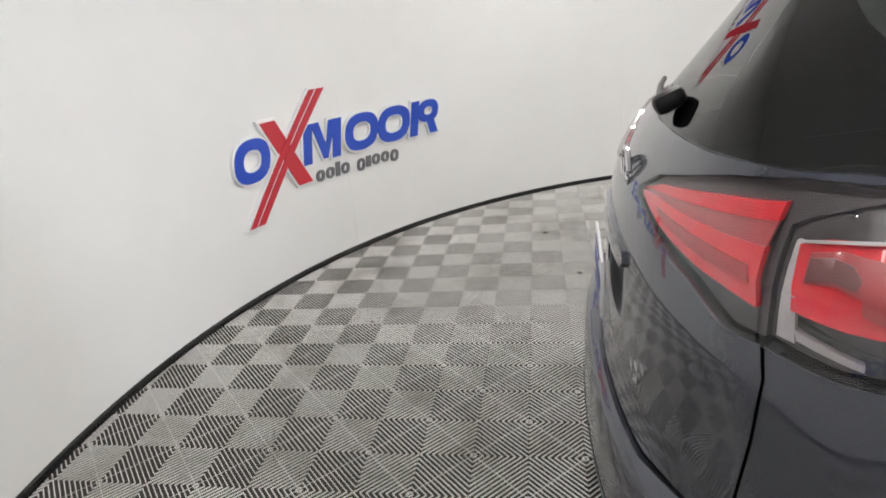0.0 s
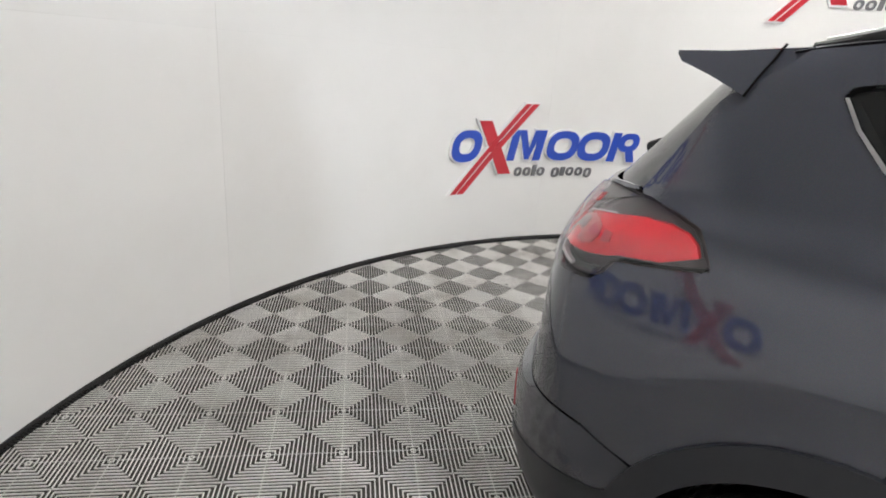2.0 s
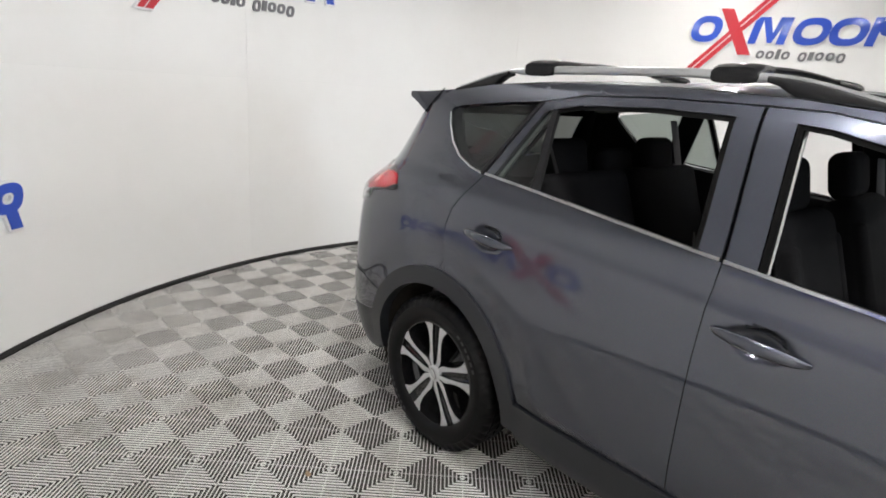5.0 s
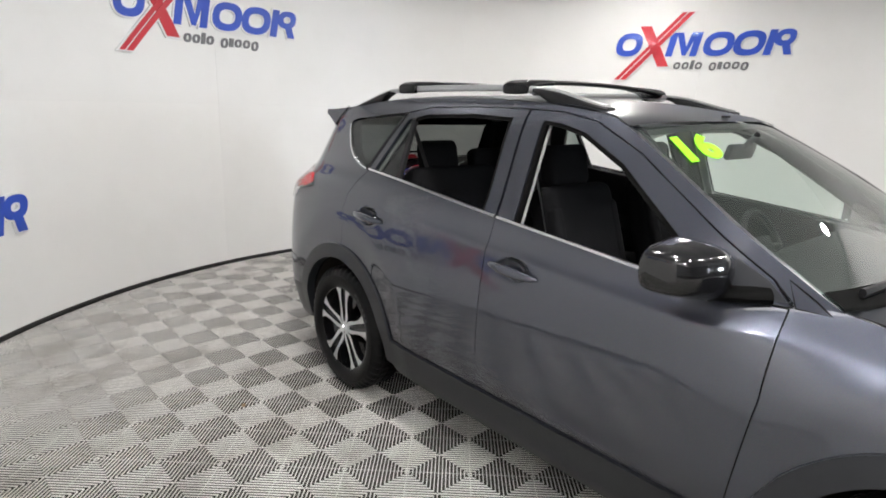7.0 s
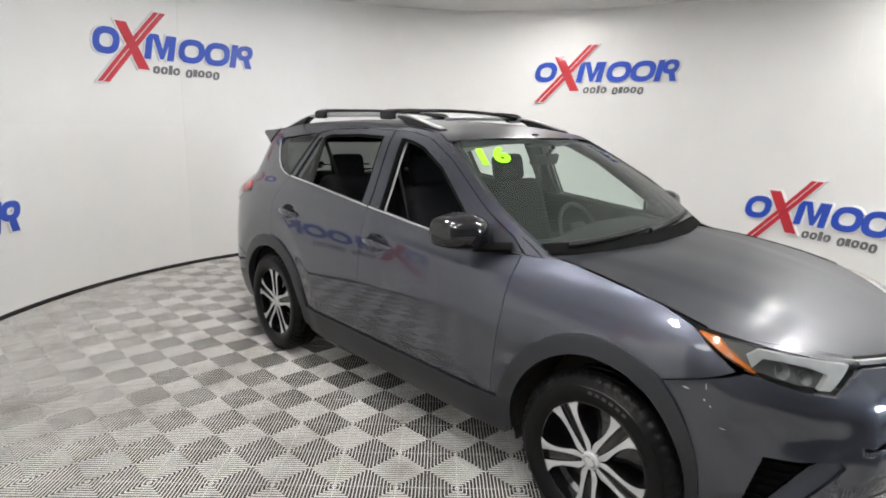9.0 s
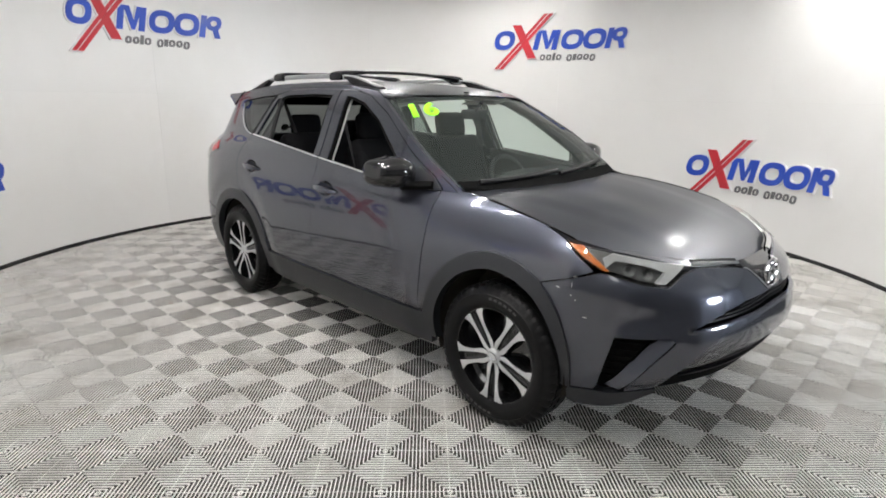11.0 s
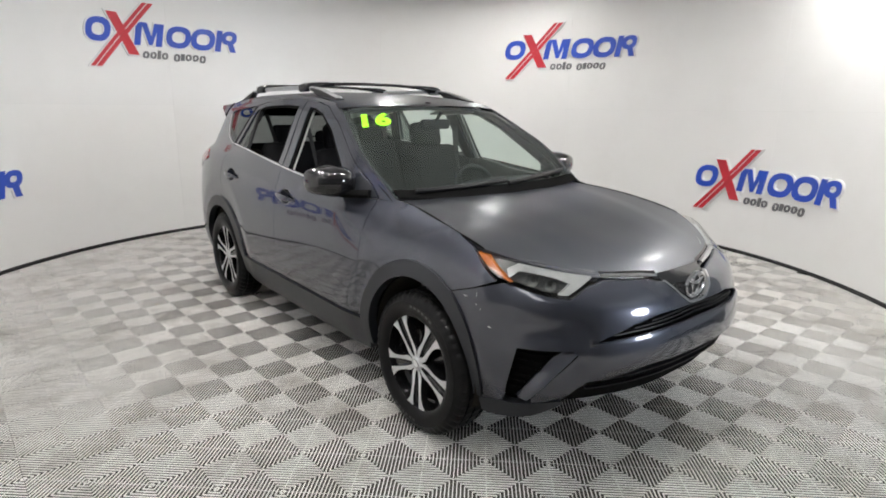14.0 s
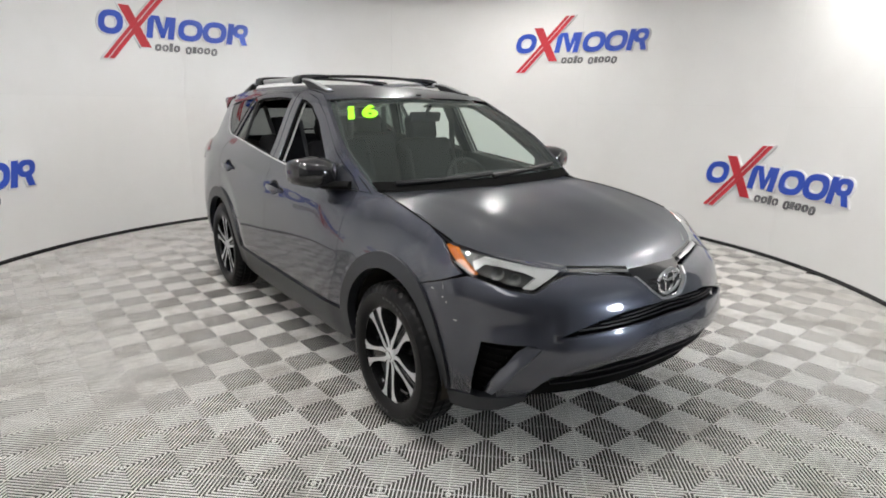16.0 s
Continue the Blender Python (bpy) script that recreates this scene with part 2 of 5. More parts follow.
def tube(bm, pts, r, segs=8, flat=1.0):
    """A bent bar along points; flat squashes its height."""
    rings = []
    for i, p in enumerate(pts):
        p = Vector(p)
        d = (Vector(pts[min(i + 1, len(pts) - 1)]) - Vector(pts[max(i - 1, 0)])).normalized()
        side = d.cross(Vector((0, 0, 1)))
        side = side.normalized() if side.length > 1e-4 else Vector((1, 0, 0))
        up = side.cross(d).normalized()
        rings.append([bm.verts.new(p + side * math.cos(a) * r + up * math.sin(a) * r * flat) for a in [2 * math.pi * k / segs for k in range(segs)]])
    for q, w in zip(rings, rings[1:]):
        for k in range(segs):
            bm.faces.new((q[k], q[(k + 1) % segs], w[(k + 1) % segs], w[k]))
    bm.faces.new(rings[0][::-1])
    bm.faces.new(rings[-1])


def lathe(bm, profile, segs=48, axis="y"):
    """Profile of (radius, along) turned round the y axis."""
    rings = []
    for r, h in profile:
        rings.append([bm.verts.new((r * math.cos(a), h, r * math.sin(a))) for a in [2 * math.pi * k / segs for k in range(segs)]])
    for q, w in zip(rings, rings[1:]):
        for k in range(segs):
            bm.faces.new((q[k], q[(k + 1) % segs], w[(k + 1) % segs], w[k]))
    return rings


def flat_sheet(polys, step=0.05):
    """A flat mesh of the polygons, cut by a grid so that it can be bent."""
    bm = bmesh.new()
    for poly in polys:
        bm.faces.new([bm.verts.new((a, b, 0)) for a, b in poly])
    lo = [min(p[k] for poly in polys for p in poly) for k in (0, 1)]
    hi = [max(p[k] for poly in polys for p in poly) for k in (0, 1)]
    for k, no in ((0, (1, 0, 0)), (1, (0, 1, 0))):
        if not step[k] if isinstance(step, tuple) else False:
            continue
        st = step[k] if isinstance(step, tuple) else step
        n = int((hi[k] - lo[k]) / st)
        for i in range(1, n + 1):
            c = lo[k] + (hi[k] - lo[k]) * i / (n + 1)
            co = (c, 0, 0) if k == 0 else (0, c, 0)
            bmesh.ops.bisect_plane(bm, geom=list(bm.verts) + list(bm.edges) + list(bm.faces), plane_co=co, plane_no=no, dist=1e-5)
    bmesh.ops.triangulate(bm, faces=[f for f in bm.faces if len(f.verts) > 4])
    return bm


def thicken(bm, fn_inner):
    """Gives a mapped sheet a rim: its border goes on to fn_inner(vertex) places."""
    border = [e for e in bm.edges if len(e.link_faces) == 1]
    ends = {v for e in border for v in e.verts}
    low = {v: bm.verts.new(fn_inner(v)) for v in ends}
    for e in border:
        a, b = e.verts
        try:
            bm.faces.new((a, b, low[b], low[a]))
        except ValueError:
            pass


def shrink(poly, d):
    """A polygon drawn in by d."""
    n = len(poly)
    area = sum(poly[i][0] * poly[(i + 1) % n][1] - poly[(i + 1) % n][0] * poly[i][1] for i in range(n))
    s = 1 if area > 0 else -1
    out = []
    for i in range(n):
        (ax, ay), (bx, by), (cx, cy) = poly[i - 1], poly[i], poly[(i + 1) % n]
        l1, l2 = math.hypot(bx - ax, by - ay) or 1, math.hypot(cx - bx, cy - by) or 1
        n1, n2 = (-(by - ay) / l1 * s, (bx - ax) / l1 * s), (-(cy - by) / l2 * s, (cx - bx) / l2 * s)
        k = 1 + n1[0] * n2[0] + n1[1] * n2[1]
        k = max(k, 0.4)
        out.append((bx + d * (n1[0] + n2[0]) / k, by + d * (n1[1] + n2[1]) / k))
    return out


def flipped(bm):
    """The other side's copy of a right-hand mesh."""
    out = bm.copy()
    for v in out.verts:
        v.co.y = -v.co.y
    bmesh.ops.reverse_faces(out, faces=out.faces)
    return out


# ---- the booth ----
def on_wall(a, z, out):
    """A place on the inner face of the round wall: angle in degrees, height, distance proud of it."""
    t = radians(a)
    return (CX + (R - out) * math.cos(t), CY + (R - out) * math.sin(t), z)


def arc_slab(a0, a1, r0, r1, z0, z1, seg=2.0):
    bm = bmesh.new()
    n = max(1, int(abs(a1 - a0) / seg))
    rows = []
    for i in range(n + 1):
        t = radians(a0 + (a1 - a0) * i / n)
        c, s = math.cos(t), math.sin(t)
        rows.append([bm.verts.new((CX + r * c, CY + r * s, z)) for r, z in ((r0, z0), (r1, z0), (r1, z1), (r0, z1))])
    for p, q in zip(rows, rows[1:]):
        for k in range(4):
            bm.faces.new((p[k], p[(k + 1) % 4], q[(k + 1) % 4], q[k]))
    bm.faces.new(rows[0])
    bm.faces.new(rows[-1][::-1])
    return bm


wall = part("wall_round", arc_slab(FIRST, JOINTS[-1], R + 0.012, R + 0.10, 0, WALL_H), WALL_BACK)
tagged(wall, "white curved booth wall of tall panels with fine joints", "wall", kind="structure")
edges = [FIRST] + JOINTS
for a0, a1 in zip(edges, edges[1:]):
    for z0, z1 in ((0.0, 1.55935), (1.55965, WALL_H)):
        part("panel", arc_slab(a0 + 0.008, a1 - 0.008, R, R + 0.012, z0, z1, 1.0), WALL, wall)
def bead(a0, a1, h, w, seg=1.0):
    """A strip with a rounded face along the wall's foot."""
    bm = bmesh.new()
    n = int((a1 - a0) / seg)
    prof = [(0.0005, 0.0)] + [(0.0005 + w * math.cos(t) ** 0.6, h * (0.3 + 0.7 * math.sin(t))) for t in [math.pi / 2 * k / 6 for k in range(6)]] + [(0.0005, h)]
    prof.insert(1, (prof[1][0], 0.0))
    rows = []
    for i in range(n + 1):
        t = radians(a0 + (a1 - a0) * i / n)
        rows.append([bm.verts.new((CX + (R - o) * math.cos(t), CY + (R - o) * math.sin(t), z)) for o, z in prof])
    for p, q in zip(rows, rows[1:]):
        for k in range(len(prof)):
            bm.faces.new((p[k], p[(k + 1) % len(prof)], q[(k + 1) % len(prof)], q[k]))
    bm.faces.new(rows[0])
    bm.faces.new(rows[-1][::-1])
    return bm


base = part("baseboard", bead(FIRST, JOINTS[-1], 0.036, 0.012), BASE)
tagged(base, "black rubber skirting strip along the wall's foot", "baseboard", kind="structure")

bm = bmesh.new()
bmesh.ops.create_cone(bm, cap_ends=True, segments=120, radius1=R + 0.1, radius2=R + 0.1, depth=0.08, matrix=pose(CX, CY, WALL_H + 0.04))
tagged(part("ceiling", bm, CEIL, smooth=False), "pale grey round ceiling over the booth", "ceiling", kind="structure")


# Unseen walls, added to close the hall and set what the car reflects.
def hall_wall(name, size, at):
    bm = bmesh.new()
    box(bm, size, at)
    return tagged(part(name, bm, HALL_WALL, smooth=False), "plain grey wall added outside the booth, out of view", "wall", kind="structure")


hall_wall("wall_east", (0.2, 17.2, 4.6), (10.1, -0.5, 2.3))
hall_wall("wall_west", (0.2, 17.2, 4.6), (-7.1, -0.5, 2.3))
hall_wall("wall_north", (17.0, 0.2, 4.6), (1.5, 8.1, 2.3))
hall_wall("wall_south", (17.0, 0.2, 4.6), (1.5, -6.3, 2.3))
bm = bmesh.new()
box(bm, (17.4, 17.6, 0.2), (1.5, -0.5, 4.7))
tagged(part("ceiling_hall", bm, CEIL, smooth=False), "plain ceiling added over the hall, out of view", "ceiling", kind="structure")
bm = bmesh.new()
box(bm, (17.4, 17.6, 0.2), (1.5, -0.5, -0.1053))
floor = tagged(part("floor", bm, UNDER, smooth=False), "floor of light grey ribbed plastic tiles", "floor", kind="structure")


def fill_panel(at, size, turn, face, group):
    t = thing("fill_panel", "flat white rectangular panel added as fill light, out of view", "ceiling light", group, at)
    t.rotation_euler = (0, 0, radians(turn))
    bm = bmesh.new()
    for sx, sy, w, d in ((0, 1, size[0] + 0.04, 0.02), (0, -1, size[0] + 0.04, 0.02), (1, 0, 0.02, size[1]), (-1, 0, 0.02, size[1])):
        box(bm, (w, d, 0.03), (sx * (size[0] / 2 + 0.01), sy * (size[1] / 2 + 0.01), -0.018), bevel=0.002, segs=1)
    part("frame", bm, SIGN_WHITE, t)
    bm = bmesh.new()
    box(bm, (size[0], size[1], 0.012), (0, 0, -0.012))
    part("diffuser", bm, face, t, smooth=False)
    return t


def downlight(at):
    """A flat round lamp: a ring and a diffuser."""
    t = thing("downlight", "round white ceiling lamp, switched on", "ceiling light", "booth ceiling lights", at)
    bm = bmesh.new()
    prof = [(0.09, -0.004), (0.09, -0.020), (0.104, -0.020), (0.110, -0.006), (0.110, 0.0)]
    rows = [[bm.verts.new((r * math.cos(a), r * math.sin(a), z)) for a in [2 * math.pi * k / 40 for k in range(40)]] for r, z in prof]
    for p, q in zip(rows, rows[1:]):
        for k in range(40):
            bm.faces.new((p[k], p[(k + 1) % 40], q[(k + 1) % 40], q[k]))
    part("ring", bm, SIGN_WHITE, t)
    bm = bmesh.new()
    bmesh.ops.create_cone(bm, cap_ends=True, segments=40, radius1=0.0895, radius2=0.0895, depth=0.008, matrix=pose(0, 0, -0.012))
    part("diffuser", bm, LIGHT_FACE, t, smooth=False)


# Unseen lamps: a few inferred, the others added to brighten walls and car.
for x, y in ((2.3, 0.8), (1.95, -0.1), (2.4, 1.8), (2.2, 2.6), (1.45, 3.35), (-2.2, 1.5), (-1.9, 2.9), (-2.5, -0.35), (0.5, -1.3), (0.9, -2.3), (2.0, -2.3), (1.7, -1.2), (-0.3, -1.15)):
    downlight((x, y, WALL_H))
# Added fill panels, unseen, that brighten the hall and the car's right side.
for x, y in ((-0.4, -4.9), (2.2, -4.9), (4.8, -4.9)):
    fill_panel((x, y, 4.6), (1.3, 2.0), 90, HALL_FILL_FACE, "hall ceiling lights")


def glow_panel(y, z, w, h):
    """An added, unseen panel on the hall's end wall, glowing in daylight's place."""
    t = thing("glow_panel", "wide glowing panel added on the hall wall, out of view", "lamp", "", (9.995, y, z))
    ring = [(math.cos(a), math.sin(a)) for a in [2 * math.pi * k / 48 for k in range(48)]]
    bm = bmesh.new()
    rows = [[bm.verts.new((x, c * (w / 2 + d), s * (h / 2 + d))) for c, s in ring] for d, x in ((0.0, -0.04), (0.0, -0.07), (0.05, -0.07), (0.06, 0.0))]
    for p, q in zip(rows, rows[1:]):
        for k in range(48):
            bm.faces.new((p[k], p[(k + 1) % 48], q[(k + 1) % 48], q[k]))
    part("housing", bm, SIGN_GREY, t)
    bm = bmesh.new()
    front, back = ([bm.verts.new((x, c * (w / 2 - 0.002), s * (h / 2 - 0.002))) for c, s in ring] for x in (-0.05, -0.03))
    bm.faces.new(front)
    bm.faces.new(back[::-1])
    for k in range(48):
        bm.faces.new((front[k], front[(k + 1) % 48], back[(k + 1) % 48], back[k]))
    part("diffuser", bm, FRONT_GLOW_FACE, t, smooth=False)


glow_panel(3.4, 2.3, 1.9, 1.3)


# ---- wall signs ----
def ring2(cx, cy, w, h, t, slant, n=28):
    """A slanted oval ring, as two halves."""
    def at(a, k):
        x, y = (w / 2 - k) * math.copysign(abs(math.cos(a)) ** 0.82, math.cos(a)), (h / 2 - k * 0.92) * math.copysign(abs(math.sin(a)) ** 0.82, math.sin(a))
        return (cx + x + slant * y, cy + y)
    out = []
    for h0 in (0, 1):
        ang = [math.pi * (h0 + i / (n // 2)) for i in range(n // 2 + 1)]
        out.append([at(a, 0) for a in ang] + [at(a, t) for a in reversed(ang)])
    return out


def bar2(x0, x1, y0, y1, slant, ref):
    return [(x + slant * (y - ref), y) for x, y in ((x0, y0), (x1, y0), (x1, y1), (x0, y1))]


def wall_sign(mid, z0, group):
    """A sign of plain shapes on the round wall, 1.77 m wide; mid: its angle."""
    S0, B0, H = 0.20, 0.25, 0.245
    m = B0 + H / 2
    cap = B0 + H
    t = thing("wall_sign", "raised sign of blue shapes and crossed red bars on curved wall", "wall sign", group)

    def put(polys, name, mat, out, thick, parent, grow=0.0, label=""):
        polys = [shrink(p, -grow) for p in polys] if grow else polys
        bm = flat_sheet(polys, (0.04, 0))
        bmesh.ops.remove_doubles(bm, verts=bm.verts, dist=0.0005)
        place = lambda v, o: on_wall(mid + math.degrees((0.885 - v[0]) * 1.04 / R), z0 + v[1] * 1.03, o)
        flat = {v: tuple(v.co) for v in bm.verts}
        for v in bm.verts:
            v.co = place(flat[v], out)
        thicken(bm, lambda v: place(flat[v], out - thick))
        return part(name, bm, mat, parent, label, smooth=False)

    def shape(polys, name, mat, out=0.026, grow=0.013, joined=None):
        face = put(polys, name, mat, out, 0.006, t)
        put(joined or polys, "white_edge", SIGN_WHITE, out - 0.006, out - 0.006, face, grow, "white edge behind the shape")

    for x, w in ((0.14, 0.27), (1.045, 0.29), (1.335, 0.29)):
        shape(ring2(x, m, w, H, 0.066, S0), "blue_ring", BLUE)
    # plain slanted bars beside the rings
    for x in (0.545, 0.79):
        shape([bar2(x, x + 0.070, B0, cap, S0, m)], "blue_bar", BLUE)
    shape([[(0.625, cap), (0.690, cap), (0.728, B0 + 0.10), (0.775, cap), (0.838, cap), (0.728, B0 + 0.01), (0.692, B0 + 0.01)]], "blue_wedge", BLUE, 0.0266)
    shape([bar2(1.49, 1.56, B0, cap, S0, m)], "blue_bar", BLUE)
    shape(ring2(1.655, cap - 0.08, 0.185, 0.16, 0.055, S0), "blue_ring", BLUE, 0.0268)
    shape([bar2(1.655, 1.725, B0, B0 + 0.095, -0.25, B0)], "blue_bar", BLUE, 0.0262)
    shape([[(0.24, 0.565), (0.355, 0.565), (0.57, 0.145), (0.455, 0.145)]], "short_bar", SIGN_RED, 0.0285, 0.015)
    shape([[(0.01, 0.0), (0.058, 0.0), (0.703, 0.70), (0.655, 0.70)]], "long_bar", SIGN_RED, 0.034, 0.012)
    shape([[(0.072, 0.0), (0.13, 0.0), (0.775, 0.70), (0.717, 0.70)]], "long_bar", SIGN_RED, 0.034, 0.012)
    x = 0.62
    for w, up, dn in ((0.07, 0, 0), (0.07, 0, 0), (0.035, 0.03, 0), (0.07, 0, 0), (0, 0, 0), (0.07, 0, 0.03), (0.04, 0, 0), (0.07, 0, 0), (0.07, 0, 0), (0.07, 0, 0.03)):
        if w == 0:
            x += 0.055
            continue
        put([bar2(x, x + w, 0.118 - dn * 0.8, 0.192 + up * 0.6, 0.15, 0.155)] if w < 0.05 else ring2(x + w / 2, 0.155 - dn * 0.3, w, 0.075 + dn * 0.4, 0.02, 0.15, 12),
            "grey_shape", SIGN_GREY, 0.012, 0.012, t)
        x += w + 0.014
    return t


for mid, z0 in ((70.4, 0.437), (111.2, 1.962), (151.0, 0.458), (193.0, 1.962), (233.2, 0.437), (273.5, 1.962)):
    wall_sign(mid, z0, "signs on the booth wall")


# ---- the car's form ----
def curve(pts):
    """A smooth function through (x, y) pairs in rising x."""
    xs = [p[0] for p in pts]
    ys = [p[1] for p in pts]
    n = len(xs)
    d = [(ys[i + 1] - ys[i]) / (xs[i + 1] - xs[i]) for i in range(n - 1)]
    m = [d[0]] + [0.0 if d[i - 1] * d[i] <= 0 else 2 * d[i - 1] * d[i] / (d[i - 1] + d[i]) for i in range(1, n - 1)] + [d[-1]]

    def f(x):
        if x <= xs[0]:
            return ys[0] + m[0] * (x - xs[0]) * 0.0
        if x >= xs[-1]:
            return ys[-1]
        i = 0
        while xs[i + 1] < x:
            i += 1
        h = xs[i + 1] - xs[i]
        t = (x - xs[i]) / h
        return ((2 * t**3 - 3 * t**2 + 1) * ys[i] + (t**3 - 2 * t**2 + t) * h * m[i]
                + (3 * t**2 - 2 * t**3) * ys[i + 1] + (t**3 - t**2) * h * m[i + 1])
    return f


def ramp(a, b, x):
    t = min(1.0, max(0.0, (x - a) / (b - a)))
    return t * t * (3 - 2 * t)


# The car's outline from above: nose to tail, x ahead and half width.
PLAN = [(2.235, 0.0), (2.228, 0.2), (2.195, 0.38), (2.125, 0.56), (2.02, 0.70), (1.88, 0.80), (1.68, 0.865), (1.4, 0.893), (1.0, 0.90),
        (0.4, 0.903), (-0.3, 0.905), (-1.0, 0.905), (-1.45, 0.90), (-1.75, 0.882), (-1.97, 0.845), (-2.12, 0.77), (-2.22, 0.64),
        (-2.28, 0.45), (-2.31, 0.22), (-2.318, 0.0)]


def dense_plan():
    ext = [(PLAN[1][0], -PLAN[1][1])] + PLAN + [(PLAN[-2][0], -PLAN[-2][1])]
    out = []
    for i in range(1, len(ext) - 2):
        p0, p1, p2, p3 = ext[i - 1:i + 3]
        for k in range(12):
            t = k / 12
            out.append(tuple(0.5 * (2 * b + (c - a) * t + (2 * a - 5 * b + 4 * c - d) * t * t + (3 * b - a - 3 * c + d) * t**3)
                             for a, b, c, d in zip(p0, p1, p2, p3)))
    out.append(PLAN[-1])
    return out


RING = dense_plan()
ARC = [0.0]
for _a, _b in zip(RING, RING[1:]):
    ARC.append(ARC[-1] + math.hypot(_b[0] - _a[0], _b[1] - _a[1]))
TOTAL = ARC[-1]
_xs = np.array([p[0] for p in RING])
_ys = np.array([p[1] for p in RING])
_arc = np.array(ARC)


def ux(x):
    """The way round the outline to the place x ahead on the flank."""
    return float(np.interp(-x, -_xs, _arc))


DOOR_LOW = curve([(0.2, 0.09), (0.30, 0.035), (0.42, 0.004), (0.50, -0.012), (0.58, -0.0175), (0.66, -0.0180), (0.75, -0.0160), (0.85, -0.0100), (0.95, -0.0005), (1.03, 0.0105), (1.12, 0.025), (1.30, 0.056), (1.7, 0.12)])
DOOR_TOP = curve([(0.90, -0.130), (1.00, -0.032), (1.043, 0.010), (1.058, 0.021), (1.075, 0.0295), (1.10, 0.038), (1.15, 0.053), (1.27, 0.112), (1.40, 0.175), (1.50, 0.225), (1.56, 0.262), (1.62, 0.315)])
FEND = curve([(0.2, 0.08), (0.45, 0.012), (0.6, -0.006), (0.75, -0.003), (0.85, 0.010), (0.92, 0.040), (0.97, 0.075), (1.03, 0.125), (1.09, 0.19),
              (1.15, 0.21), (1.6, 0.40)])
NOSE = curve([(0.18, 0.110), (0.26, 0.075), (0.36, 0.036), (0.46, -0.010), (0.58, -0.045), (0.645, -0.035), (0.68, -0.022), (0.74, -0.008), (0.80, 0.014),
              (0.85, 0.062), (0.90, 0.115), (0.97, 0.20)])
TAIL = curve([(0.2, 0.10), (0.33, 0.03), (0.45, 0.0), (0.60, 0.0), (0.645, 0.012), (0.68, 0.05), (0.75, 0.060), (0.95, 0.068), (1.06, 0.092),
              (1.15, 0.135), (1.22, 0.19), (1.36, 0.305), (1.5, 0.42), (1.6, 0.50)])


def waist(x):
    """How far the shoulder crease runs above its height at the front handle."""
    return -0.05 * (max(-1.95, min(0.6, x)) + 0.065)


def inset_at(x, z):
    g = ramp(0.55, 1.15, x)
    low, top = DOOR_LOW(z), DOOR_TOP(z - waist(x) * ramp(1.27, 1.13, z))
    door = (low + top + math.sqrt((low - top) ** 2 + 0.0025**2)) / 2
    side = door * (1 - g) + FEND(z) * g
    # the skin tucks in round the wheel arches
    for hub, amount in ((1.33, 0.010), (-1.33, 0.011)):
        side += amount * ramp(0.64, 0.49, math.hypot(x - hub, (z - 0.355) * 0.95))
    up = ramp(1.08, 1.22, z)
    wf, wr = ramp(1.72, 2.12, x), ramp(-1.98 + 0.26 * up, -2.26 + 0.12 * up, x)
    if x > 0:
        # hollow under the head lamp, with an edge down to the grille's corner
        hollow = 0.024 * ramp(2.128, 2.085, x) * ramp(1.72, 1.88, x) * ramp(0.845, 0.65, z) * ramp(0.42, 0.56, z)
        return side * (1 - wf) + NOSE(z) * wf + hollow
    return side * (1 - wr) + TAIL(z) * wr


def skin(u, z, out=0.0):
    """A place on the car's right-hand skin, u round the outline from the nose, z up, and out metres proud of it."""
    x, y = float(np.interp(u, _arc, _xs)), float(np.interp(u, _arc, _ys))
    du = 0.02
    tx = float(np.interp(u + du, _arc, _xs) - np.interp(u - du, _arc, _xs))
    ty = float(np.interp(u + du, _arc, _ys) - np.interp(u - du, _arc, _ys))
    if u < du:
        tx, ty = 0.0, 1.0
    if u > TOTAL - du:
        tx, ty = 0.0, -1.0
    ln = math.hypot(tx, ty)
    nx, ny = ty / ln, -tx / ln
    o = out - inset_at(x, z)
    return (x + nx * o, -max(0.0, y + ny * o), z)


# ---- the car ----
car = thing("car", "dark grey sport utility car with open front and rear door windows", "car")


def xz(points):
    """Side-view places (x, z) as places on the skin."""
    return [(ux(x), z) for x, z in points]


def arc2(cx, cz, r, a0, a1, n=18):
    return [(cx + r * math.cos(radians(a0 + (a1 - a0) * i / n)), cz + r * math.sin(radians(a0 + (a1 - a0) * i / n))) for i in range(n + 1)]


U_FLANK = ux(0.0)


def skin_sheet(poly, out=0.0, gap=0.0012, deep=0.012, step=0.035, bulge=None, lean=0.0):
    """A panel of the skin inside the outline, drawn in by the gap, with a rim that turns inward. lean: the slope of its grid lines."""
    poly = [(u, z - lean * (u - U_FLANK)) for u, z in (shrink(poly, gap) if gap else poly)]
    bm = flat_sheet([poly], step)
    flat = {v: (v.co.x, v.co.y + lean * (v.co.x - U_FLANK)) for v in bm.verts}
    for v in bm.verts:
        u, z = flat[v]
        v.co = skin(u, z, out + (bulge(u, z) if bulge else 0.0))
    if deep:
        thicken(bm, lambda v: skin(flat[v][0], flat[v][1], out - deep))
    return bm


def pair(name, bm, mat, parent, label="", smooth=True):
    """A part on the right-hand side and its twin on the other."""
    twin = flipped(bm)
    a = part(name, bm, mat, parent if not isinstance(parent, tuple) else parent[0], label, smooth, 1)
    b = part(name, twin, mat, parent if not isinstance(parent, tuple) else parent[1], label, smooth, 1)
    return a, b


